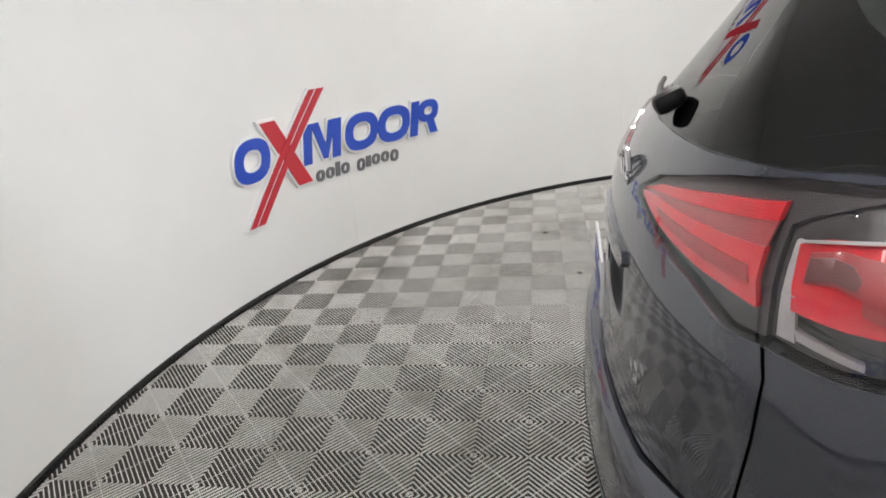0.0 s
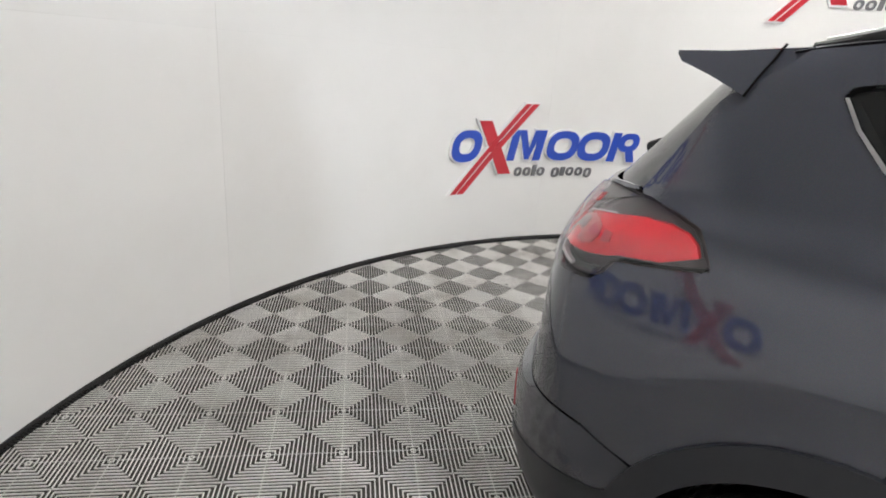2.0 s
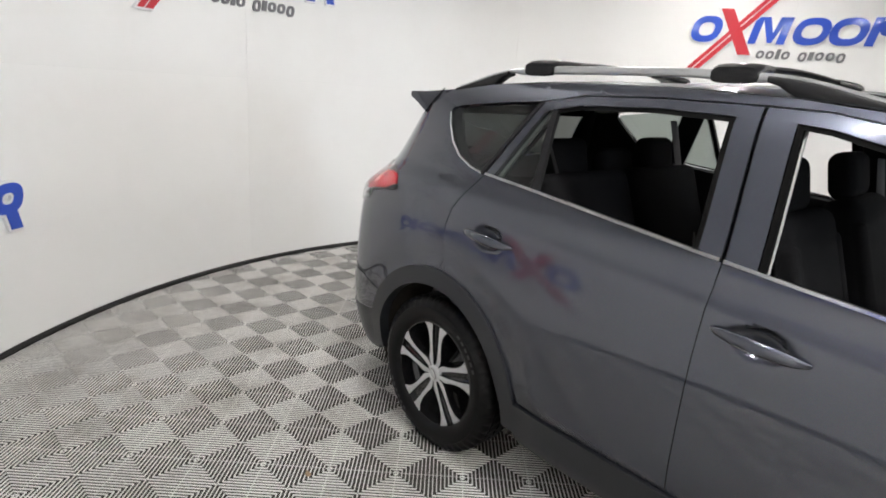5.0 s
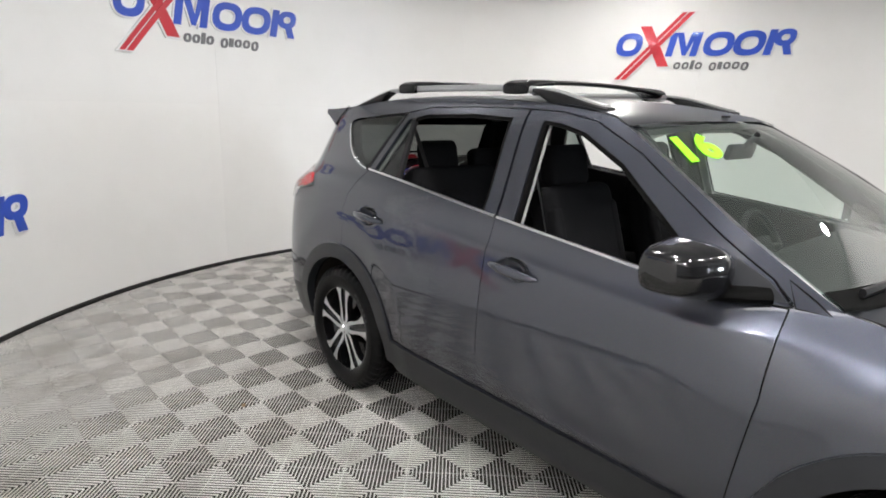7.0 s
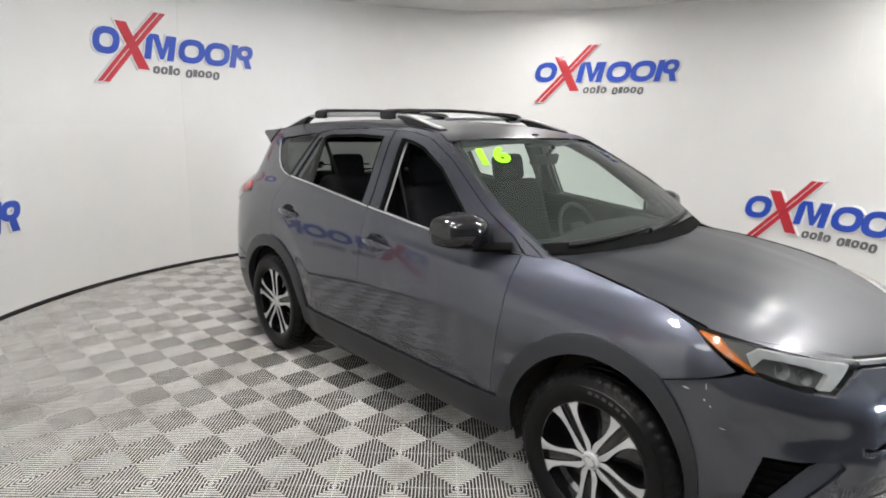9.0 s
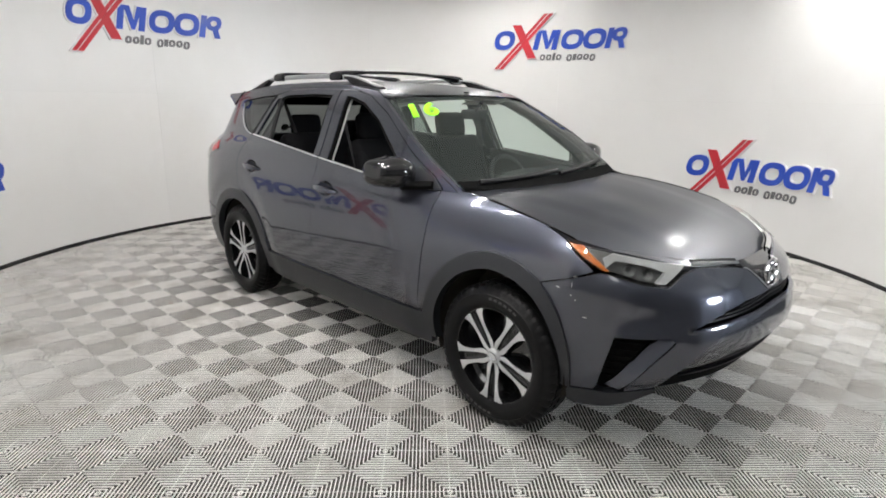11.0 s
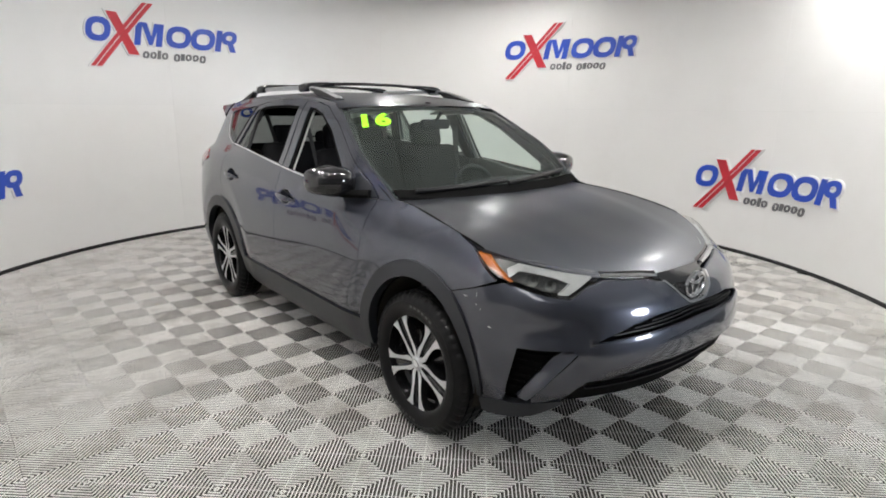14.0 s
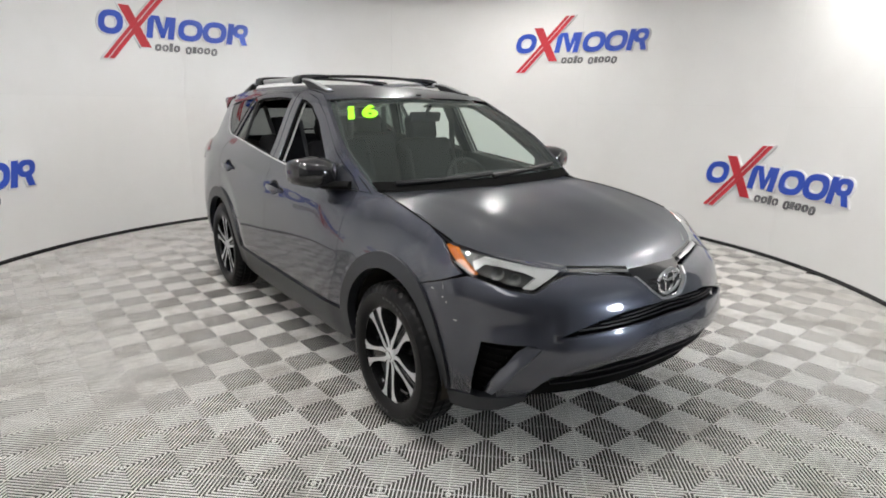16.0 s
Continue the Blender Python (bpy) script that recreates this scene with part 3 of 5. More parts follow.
def both(name, bm, mat, parent, label="", smooth=True):
    """One part that reaches across the middle: the right half and its mirror image."""
    for e in (flipped(bm),):
        me = bpy.data.meshes.new("tmp")
        e.to_mesh(me)
        e.free()
        bm.from_mesh(me)
        bpy.data.meshes.remove(me)
    bmesh.ops.remove_doubles(bm, verts=bm.verts, dist=0.0008)
    return part(name, bm, mat, parent, label, smooth, 1)


def belt(x):
    return 1.155 - 0.095 * x


ARCH = 0.492
HUB_F, HUB_R, HUB_Z = 1.33, -1.33, 0.355

# front wing
wing = [(0.854, 1.09), (0.853, 0.85), (0.800, 0.455), (0.846, 0.45)]
wing += arc2(HUB_F, HUB_Z, ARCH, 169, 60)
wing += [(1.58, 0.79), (1.70, 0.828), (1.80, 0.871), (1.74, 0.912), (1.642, 0.980), (1.52, 1.0185), (1.41, 1.041), (1.2, 1.068), (1.05, 1.083), (0.97, 1.098), (0.93, 1.104)]
pair("front_wing", skin_sheet(xz(wing), 0, 0.0006, step=0.02), PAINT, car)

HANDLES = ((-0.065, 0.998), (-1.065, 1.045))


def scoop(u, z):
    """The hollow of the door behind each handle."""
    d = 0.0
    for hx, hz in HANDLES:
        q = ((u - ux(hx)) / 0.070) ** 2 + ((z - hz - 0.002) / 0.044) ** 2
        if q < 1:
            d -= 0.036 * (1 - q) ** 0.6
    return d


# doors
fdoor = [(0.85, 1.085), (0.85, 0.85), (0.797, 0.45), (-0.2225, 0.45), (-0.2225, 0.9), (-0.216, 1.172), (0.1, belt(0.1)), (0.45, belt(0.45)), (0.7, 1.089)]
front_door = pair("front_door", skin_sheet(xz(fdoor), 0, 0.0006, 0.012, (0.016, 0.009), scoop, 0.05), PAINT, car)
rdoor = [(-0.218, 1.174), (-0.2245, 0.9), (-0.2245, 0.45), (-0.846, 0.45)] + arc2(HUB_R, HUB_Z, ARCH, 11, 88)
rdoor += [(-1.303, 0.90), (-1.307, 1.05), (-1.286, 1.12), (-1.202, 1.262), (-0.9, belt(-0.9)), (-0.5, belt(-0.5))]
rear_door = pair("rear_door", skin_sheet(xz(rdoor), 0, 0.0006, 0.012, (0.016, 0.009), scoop, 0.05), PAINT, car)
# window frames of the doors: an outer way up and an inner way back
f_out = [(-0.214, 1.176), (-0.268, 1.597), (-0.1, 1.592), (0.08, 1.562), (0.30, 1.466), (0.55, 1.315), (0.80, 1.155), (0.855, 1.09)]
f_in = [(0.72, 1.092), (0.62, 1.16), (0.47, 1.27), (0.25, 1.424), (0.05, 1.518), (-0.08, 1.548), (-0.17, 1.556), (-0.125, 1.170)]
pair("window_frame", skin_sheet(xz(f_out + f_in), -0.003, 0.0015, 0.03), PAINT, front_door)
r_out = [(-1.205, 1.268), (-1.06, 1.563), (-0.9, 1.592), (-0.6, 1.602), (-0.276, 1.598), (-0.224, 1.178)]
r_in = [(-0.295, 1.186), (-0.342, 1.562), (-0.6, 1.569), (-0.9, 1.557), (-1.035, 1.528), (-1.155, 1.267)]
pair("window_frame", skin_sheet(xz(r_out + r_in), -0.003, 0.0015, 0.03), PAINT, rear_door)
# inner rubber run round each opening
f_seal = [(0.70, 1.094), (0.60, 1.158), (0.455, 1.258), (0.24, 1.410), (0.045, 1.503), (-0.08, 1.532), (-0.152, 1.540), (-0.108, 1.168)]
pair("window_seal", skin_sheet(xz([(p[0], p[1]) for p in f_in[::-1]] + f_seal), -0.010, 0.0, 0.02), SEAL, front_door)
r_seal = [(-0.313, 1.188), (-0.358, 1.546), (-0.6, 1.553), (-0.9, 1.541), (-0.985, 1.522)]
pair("window_seal", skin_sheet(xz([(-0.985, 1.538), (-0.9, 1.557), (-0.6, 1.569), (-0.342, 1.562), (-0.295, 1.186)] + r_seal), -0.010, 0.0, 0.02), SEAL, rear_door)
pair("divider_bar", skin_sheet(xz([(-0.925, 1.243), (-0.955, 1.246), (-1.010, 1.530), (-0.985, 1.536)]), -0.006, 0.0, 0.02), BLACK, rear_door)
pair("fixed_pane", skin_sheet(xz([(-0.957, 1.248), (-1.150, 1.266), (-1.033, 1.524), (-1.010, 1.530)]), -0.012, 0.0, 0.0), TINT, rear_door, "dark tinted fixed pane")
trim = [(0.838, 1.160), (0.868, 1.092), (0.945, 1.086), (0.90, 1.118)]
pair("corner_gap", skin_sheet(xz(shrink(trim, -0.004)), 0.001, 0.0, 0.02), SEAL, car)
pair("corner_trim", skin_sheet(xz(trim), 0.004, 0.0, 0.02), PAINT, car)
sail = [(0.845, 1.10), (0.72, 1.095), (0.63, 1.155), (0.70, 1.20), (0.79, 1.152)]
pair("sail_panel", skin_sheet(xz(sail), -0.002, 0.0, 0.02), CLAD, front_door)
# chrome strip along the sills of the windows and up behind the quarter light
strip = [(0.70, 1.089), (0.45, belt(0.45)), (0.1, belt(0.1)), (-0.214, 1.174)]
pair("sill_moulding", skin_sheet(xz(strip + [(x, z + 0.009) for x, z in strip[::-1]]), 0.006, 0.0, 0.012), CHROME, front_door, "thin chrome moulding")
strip = [(-0.226, 1.1755), (-0.5, belt(-0.5)), (-0.9, belt(-0.9)), (-1.20, 1.266)]
pair("sill_moulding", skin_sheet(xz(strip + [(x, z + 0.009) for x, z in strip[::-1]]), 0.006, 0.0, 0.012), CHROME, rear_door, "thin chrome moulding")


def handle(x, z):
    """A pull handle that bows out over its hollow, thick in the middle and tapered at both ends."""
    bm = bmesh.new()
    rings = []
    for i in range(17):
        t = i / 16
        xx = x + 0.128 - 0.256 * t
        k = max(0.0, math.sin(math.pi * t)) ** 0.55
        lift, hh, oo = 0.004 + 0.022 * k, 0.0045 + 0.0145 * k, 0.003 + 0.0085 * k
        zz = z + 0.014 * (t - 0.5)
        rings.append([bm.verts.new(skin(ux(xx), zz + hh * math.sin(a), lift + oo * math.copysign(abs(math.cos(a)) ** 0.7, math.cos(a)))) for a in [2 * math.pi * k2 / 14 for k2 in range(14)]])
    for p, q in zip(rings, rings[1:]):
        for k in range(14):
            bm.faces.new((p[k], p[(k + 1) % 14], q[(k + 1) % 14], q[k]))
    bm.faces.new(rings[0][::-1])
    bm.faces.new(rings[-1])
    return bm


for (x, z), door in zip(HANDLES, (front_door, rear_door)):
    pair("door_handle", handle(x, z), PAINT, door)

# body side: pillars, roof edge and rear quarter in one
side = [(0.965, 1.10), (0.60, 1.335), (0.38, 1.462), (0.22, 1.549), (0.12, 1.590), (-0.2, 1.624), (-0.6, 1.640), (-1.0, 1.637), (-1.4, 1.614), (-1.66, 1.577), (-1.70, 1.535)]
side_uz = xz(side) + [(4.600, 1.485), (4.635, 1.46), (4.71, 1.34), (4.770, 1.243), (4.752, 1.232)]
side_uz += [(4.707, 1.232), (4.61, 1.220), (4.551, 1.205), (4.530, 1.182), (4.506, 1.144), (4.504, 1.130), (4.521, 1.121), (4.60, 1.106), (4.712, 1.090), (4.738, 1.055), (4.775, 1.028), (4.87, 1.022), (4.978, 1.026)]
side_uz += [(4.966, 0.98), (4.970, 0.88), (4.985, 0.76), (5.008, 0.687), (4.9, 0.677), (4.707, 0.667), (4.62, 0.635)]
side_uz += xz(arc2(HUB_R, HUB_Z, ARCH, 147, 88.3)) + xz([(-1.305, 0.90), (-1.309, 1.05), (-1.288, 1.122), (-1.206, 1.264)])
side_uz += xz([(-1.30, 1.281), (-1.385, 1.312), (-1.46, 1.362), (-1.525, 1.43), (-1.565, 1.487), (-1.555, 1.508), (-1.50, 1.520), (-1.3, 1.543), (-1.075, 1.563)])
side_uz += xz([(-0.9, 1.5945), (-0.6, 1.6045), (-0.27, 1.6005), (-0.1, 1.5945), (0.083, 1.5645), (0.302, 1.469), (0.552, 1.318), (0.803, 1.158), (0.862, 1.098)])
body_side = pair("body_side", skin_sheet(side_uz, 0, 0.0006, 0.025, (0.025, 0.012), None, 0.05), PAINT, car)
quarter = xz([(-1.235, 1.276), (-1.30, 1.289), (-1.378, 1.318), (-1.45, 1.368), (-1.515, 1.435), (-1.552, 1.489), (-1.545, 1.500), (-1.3, 1.534), (-1.085, 1.552)])
pair("quarter_window", skin_sheet(quarter, -0.004, 0.0, 0.0), TINT, body_side, "dark tinted quarter window")
qs = [(-1.222, 1.266), (-1.30, 1.283), (-1.385, 1.314), (-1.46, 1.364), (-1.525, 1.432), (-1.563, 1.489)]
qi = [(-1.555, 1.489), (-1.5175, 1.4345), (-1.4535, 1.3685), (-1.380, 1.3195), (-1.2975, 1.2885), (-1.2235, 1.2725)]
pair("window_moulding", skin_sheet(xz(qs + qi), 0.005, 0.0, 0.012), CHROME, body_side, "thin chrome moulding")
pillar = xz([(-1.232, 1.274), (-1.215, 1.268), (-1.063, 1.558), (-1.082, 1.556)])
pair("pillar_strip", skin_sheet(pillar, 0.001, 0.0, 0.015), BLACK, body_side)

# black shell behind the panels, so that the gaps are dark
shell = bmesh.new()
us = [0.25 + (TOTAL - 0.25) * i / 70 for i in range(71)]
rows = [[shell.verts.new(skin(u, z, -0.045)) for z in (0.26, 0.45, 0.6, 0.75, 0.9, 1.0, 1.05)] for u in us]
for p, q, u in zip(rows, rows[1:], us):
    for k in range(6):
        mx, mz = (p[k].co.x + q[k].co.x) / 2, (p[k].co.z + p[k + 1].co.z) / 2
        if (u < 1.35 or mx > 0.75) and mz > 0.76 or u < 0.78 and k == 0:
            continue
        if math.hypot(mx - HUB_F, mz - HUB_Z) > 0.50 and math.hypot(mx - HUB_R, mz - HUB_Z) > 0.50:
            shell.faces.new((p[k], q[k], q[k + 1], p[k + 1]))
both("inner_shell", shell, SEAL, car)

# bonnet
ZC = curve([(0.9, 1.092), (1.05, 1.088), (1.25, 1.075), (1.45, 1.052), (1.65, 1.018), (1.82, 0.978), (1.97, 0.928), (2.06, 0.89), (2.12, 0.855), (2.2, 0.80)])
HOOD_F = curve([(0.0, 2.118), (0.2, 2.108), (0.40, 2.055), (0.50, 2.005), (0.62, 1.90), (0.72, 1.775), (0.785, 1.655)])
HOOD_R = curve([(0.0, 1.085), (0.3, 1.075), (0.55, 1.03), (0.76, 0.955)])


def hood_z(x, y):
    y = abs(y)
    crease = 0.006 * ramp(0.62, 0.46, y + (x - 1.1) * 0.16) - 0.004 * ramp(0.25, 0.0, y)
    return ZC(x + 0.15 * (y / 0.79) ** 2) + crease * ramp(2.1, 1.7, x)


HOOD_W = curve([(0.94, 0.695), (1.05, 0.709), (1.2, 0.731), (1.41, 0.758), (1.55, 0.768), (2.2, 0.769)])
bm = bmesh.new()
NU, NV = 40, 34
rows = []
for i in range(NU + 1):
    s = i / NU
    ye = 0.772 * s
    row = []
    for j in range(NV + 1):
        t = j / NV
        x0, x1 = HOOD_R(ye), HOOD_F(ye)
        x = x0 + (x1 - x0) * t
        y = ye * HOOD_W(x) / 0.772
        row.append(bm.verts.new((x, -y, hood_z(x, y))))
    rows.append(row)
for p, q in zip(rows, rows[1:]):
    for j in range(NV):
        bm.faces.new((p[j], p[j + 1], q[j + 1], q[j]))
rim = [e for e in bm.edges if len(e.link_faces) == 1 and not all(abs(v.co.y) < 1e-6 for v in e.verts)]
low = {v: bm.verts.new(v.co + Vector((0, 0, -0.02))) for e in rim for v in e.verts}
for e in rim:
    bm.faces.new((*e.verts, low[e.verts[1]], low[e.verts[0]]))
bonnet = both("bonnet", bm, DUSTY_DULL, car, "dark grey bonnet")
# a black bar, standing in for shade in the gap between bonnet and wing
bm = bmesh.new()
line = []
for j in range(31):
    x = 0.965 + (HOOD_F(0.772) - 0.975) * j / 30
    line.append((x, -HOOD_W(x) - 0.0015, hood_z(x, HOOD_W(x)) + 0.0005))
tube(bm, line, 0.0038, 6)
pair("shut_line", bm, SEAL, (bonnet, bonnet), "black bar in place of the gap beside the bonnet")
bm = bmesh.new()
box(bm, (0.72, 1.16, 0.02), (1.38, 0, 0.80))
part("engine_bay", bm, SEAL, car, smooth=False)

# windscreen, between the pillars
edge_x = curve([(1.105, 0.955), (1.325, 0.60), (1.452, 0.38), (1.537, 0.215)])


def screen_at(s, t, out=0.0):
    """s: 0 at the middle to 1 at the pillar; t: 0 at the foot to 1 at the top."""
    z = 1.105 + (1.537 - 1.105) * t
    x = edge_x(z)
    _, y, _ = skin(ux(x), z)
    mx, mz = 1.065 + (0.315 - 1.065) * t, 1.082 + (1.568 - 1.082) * t + 0.03 * math.sin(math.pi * t)
    k = 1 - s * s
    return (x + (mx - x) * k + 0.55 * out, y * s, z + (mz - z) * k + 0.8 * out)


def screen_sheet(s0, s1, t0, t1, out=0.0, n=14, m=12):
    bm = bmesh.new()
    rows = [[bm.verts.new(screen_at(s0 + (s1 - s0) * i / n, t0 + (t1 - t0) * j / m, out)) for j in range(m + 1)] for i in range(n + 1)]
    for p, q in zip(rows, rows[1:]):
        for j in range(m):
            bm.faces.new((p[j], p[j + 1], q[j + 1], q[j]))
    return bm


windscreen = both("windscreen", screen_sheet(0, 0.995, 0.0, 1.0), WIND, car, "clear green-tinged windscreen")
windscreen.visible_shadow = False
for nm, a in (("foot_band", (0, 0.99, 0.0, 0.055)), ("top_band", (0, 0.99, 0.955, 1.0))):
    both(nm, screen_sheet(*a, out=-0.004), BLACK, windscreen)
pair("side_band", screen_sheet(0.972, 0.995, 0.0, 1.0, -0.004), BLACK, windscreen)
bm = bmesh.new()
rows = []
for i in range(13):
    y = 0.74 * i / 12
    x = HOOD_R(y)
    rows.append([bm.verts.new((x + 0.03, -y, hood_z(x, y) - 0.02)), bm.verts.new((x - 0.05, -y, hood_z(x, y) - 0.012)), bm.verts.new((screen_at(y / 0.78, 0.03)[0] - 0.03, -y, screen_at(y / 0.78, 0.0)[2] - 0.01))])
for p, q in zip(rows, rows[1:]):
    for k in range(2):
        bm.faces.new((p[k], p[k + 1], q[k + 1], q[k]))
both("cowl", bm, BLACK, car)
both("cowl_panel", screen_sheet(0, 0.975, -0.02, 0.075, 0.004), SEAL, car, "matt black panel under the wipers")


def wiper(y0, y1, t0, t1, pivot):
    bm = bmesh.new()
    pts = []
    for i in range(9):
        k = i / 8
        y, t = y0 + (y1 - y0) * k, t0 + (t1 - t0) * k
        p = screen_at(abs(y) / 0.78, t, 0.018)
        pts.append((p[0], y, p[2]))
    tube(bm, pts, 0.011, 6, 1.3)
    mid = pts[4]
    tube(bm, [pivot, ((pivot[0] + mid[0]) / 2 + 0.01, (pivot[1] + mid[1]) / 2, (pivot[2] + mid[2]) / 2 + 0.02), mid], 0.008, 6)
    return part("wiper", bm, BLACK, car)


wiper(-0.62, 0.02, 0.045, 0.095, (0.98, -0.08, 1.085))
wiper(0.02, 0.62, 0.07, 0.125, (0.93, 0.52, 1.10))

# roof
ROOF_C = curve([(-1.80, 1.585), (-1.6, 1.612), (-1.3, 1.640), (-0.9, 1.662), (-0.5, 1.666), (-0.1, 1.644), (0.15, 1.608), (0.33, 1.57)])
ROOF_E = curve([(-1.70, 1.555), (-1.66, 1.575), (-1.4, 1.614), (-1.0, 1.637), (-0.6, 1.640), (-0.2, 1.624), (0.12, 1.590), (0.22, 1.549)])
bm = bmesh.new()
rows = []
for i in range(45):
    t = i / 44
    row = []
    for j in range(17):
        s = j / 16
        xe, xc = -1.67 + (0.215 + 1.67) * t, -1.72 + (0.312 + 1.72) * t
        x = xc + (xe - xc) * s * s
        ze = ROOF_E(xe)
        ye = -skin(ux(xe), ze)[1]
        zc = ROOF_C(xc)
        row.append(bm.verts.new((x, -ye * s, ze + (zc - ze) * (1 - s**2.6) ** 0.75)))
    rows.append(row)
for p, q in zip(rows, rows[1:]):
    for j in range(16):
        bm.faces.new((p[j], p[j + 1], q[j + 1], q[j]))
roof = both("roof", bm, DUSTY_DULL, car)
bm = bmesh.new()
rows = []
for i in range(14):
    x = -1.62 + 1.84 * i / 13
    rows.append([bm.verts.new((x, y, ROOF_C(x) - 0.05 - 0.06 * (abs(y) / 0.6) ** 2)) for y in (-0.58, -0.4, -0.2, 0, 0.2, 0.4, 0.58)])
for p, q in zip(rows, rows[1:]):
    for j in range(6):
        bm.faces.new((p[j], p[j + 1], q[j + 1], q[j]))
part("roof_lining", bm, LINER, car)
bm = bmesh.new()
tube(bm, [(0.262, 0.0, 1.588), (0.262, 0.0, 1.596)], 0.018, 12)
part("roof_sensor", bm, BLACK, roof)

# roof rails and cross bars
def rail_z(x):
    """Height of the rail's middle line over the roof's edge."""
    t = (0.07 - x) / 1.70
    return ROOF_E(x) + 0.008 + 0.040 * ramp(0.0, 0.20, min(t, 1 - t))


def loft(bm, rings):
    rows = [[bm.verts.new(p) for p in ring] for ring in rings]
    n = len(rows[0])
    for p, q in zip(rows, rows[1:]):
        for k in range(n):
            bm.faces.new((p[k], p[(k + 1) % n], q[(k + 1) % n], q[k]))
    bm.faces.new(rows[0][::-1])
    bm.faces.new(rows[-1])


def rounded(c, half_w, half_h, n=12, power=0.6):
    """A ring of a rounded box round c, across the car."""
    out = []
    for k in range(n):
        a = 2 * math.pi * (k + 0.5) / n
        ca, sa = math.cos(a), math.sin(a)
        out.append((c[0], c[1] + half_w * math.copysign(abs(ca) ** power, ca), c[2] + half_h * math.copysign(abs(sa) ** power, sa)))
    return out


def rail_free(x):
    """1 where the rail stands free, 0 where it lies on a foot."""
    return ramp(0.30, 0.40, min(0.075 - x, x + 1.645))


bm = bmesh.new()
xs = [0.055 - 1.68 * i / 48 for i in range(49)]
loft(bm, [rounded((x, -0.548, rail_z(x) + 0.009 * (1 - rail_free(x))), 0.019, 0.006 + 0.009 * rail_free(x)) for x in xs])
rails = pair("roof_rail", bm, SATIN, car, "satin silver roof rail")
for x0, x1 in ((0.075, -0.30), (-1.33, -1.645)):
    bm = bmesh.new()
    rings = []
    for i in range(13):
        x = x0 + (x1 - x0) * i / 12
        top, bot = rail_z(x) + 0.008, ROOF_E(x) - 0.012
        # the inner end of the foot slants up to the rail
        bot = bot + (top - 0.020 - bot) * ramp(0.12, 0.0, abs(x - (x1 if x0 > 0 else x0)))
        top = max(top, bot + 0.008)
        rings.append(rounded((x, -0.551, (top + bot) / 2), 0.026, (top - bot) / 2))
    loft(bm, rings)
    pair("rail_foot", bm, BLACK, rails, "black plastic rail foot")
for x in (-0.40, -1.165):
    bm = bmesh.new()
    pts = [(x, 0.52 * (1 - 2 * i / 24), 1.705 + 0.020 * math.sin(math.pi * i / 24) ** 0.8) for i in range(25)]
    rows = []
    for p in pts:
        rows.append([(p[0] + 0.034 * math.cos(a), p[1], p[2] + 0.011 * math.sin(a)) for a in [2 * math.pi * k / 12 for k in range(12)]])
    loft(bm, rows)
    bar = part("cross_bar", bm, BLACK, car, "black roof cross bar")
    for s in (1, -1):
        bm = bmesh.new()
        # a long shoe over the rail, blunt at the outer end and tapering in towards the bar
        rings = []
        for y, half, top, bot in ((0.583, 0.060, 1.694, 1.662), (0.578, 0.070, 1.708, 1.658), (0.556, 0.075, 1.718, 1.660), (0.52, 0.070, 1.723, 1.678), (0.47, 0.056, 1.725, 1.692), (0.41, 0.044, 1.727, 1.700), (0.35, 0.036, 1.727, 1.703)):
            rings.append([(x + half * math.copysign(abs(math.cos(a)) ** 0.42, math.cos(a)), s * y, (top + bot) / 2 + (top - bot) / 2 * math.copysign(abs(math.sin(a)) ** 0.6, math.sin(a))) for a in [2 * math.pi * (k + 0.5) / 16 for k in range(16)]])
        loft(bm, rings)
        part("foot", bm, SATIN_BLACK, bar)

# spoiler
def flank_y(z):
    return -skin(ux(-1.72), z)[1] - 0.001


bm = bmesh.new()
rows = []
for i in range(25):
    s = i / 24
    zr = ROOF_C(-1.68) + (1.583 - ROOF_C(-1.68)) * s**2.6
    xt = -1.955 + 0.045 * s**3
    zt = 1.575 - 0.012 * s
    sec = ((-1.665 + 0.030 * s**4, zr), (-1.80, zr - 0.004 - 0.012 * s), (xt, zt), (xt + 0.002, zt - 0.008), (xt + 0.016, zt - 0.024), (-1.82, 1.512), (-1.755 + 0.020 * s**4, 1.474))
    rows.append([bm.verts.new((px, -s * flank_y(pz), pz)) for px, pz in sec])
for p, q in zip(rows, rows[1:]):
    for k in range(6):
        bm.faces.new((p[k], p[k + 1], q[k + 1], q[k]))
bm.faces.new(rows[-1])
spoiler = both("rear_spoiler", bm, PAINT, car)
# a thin black bar drawn for the shaded groove between spoiler and body
line = [(-1.737, 1.474), (-1.731, 1.488), (-1.722, 1.512), (-1.704, 1.549), (-1.694, 1.578), (-1.690, 1.586)]
bm = bmesh.new()
tube(bm, [(x, -flank_y(z) - 0.001, z) for x, z in line], 0.0027, 6)
pair("shut_line", bm, SEAL, (spoiler, spoiler), "black bar in place of the shut gap at the spoiler")

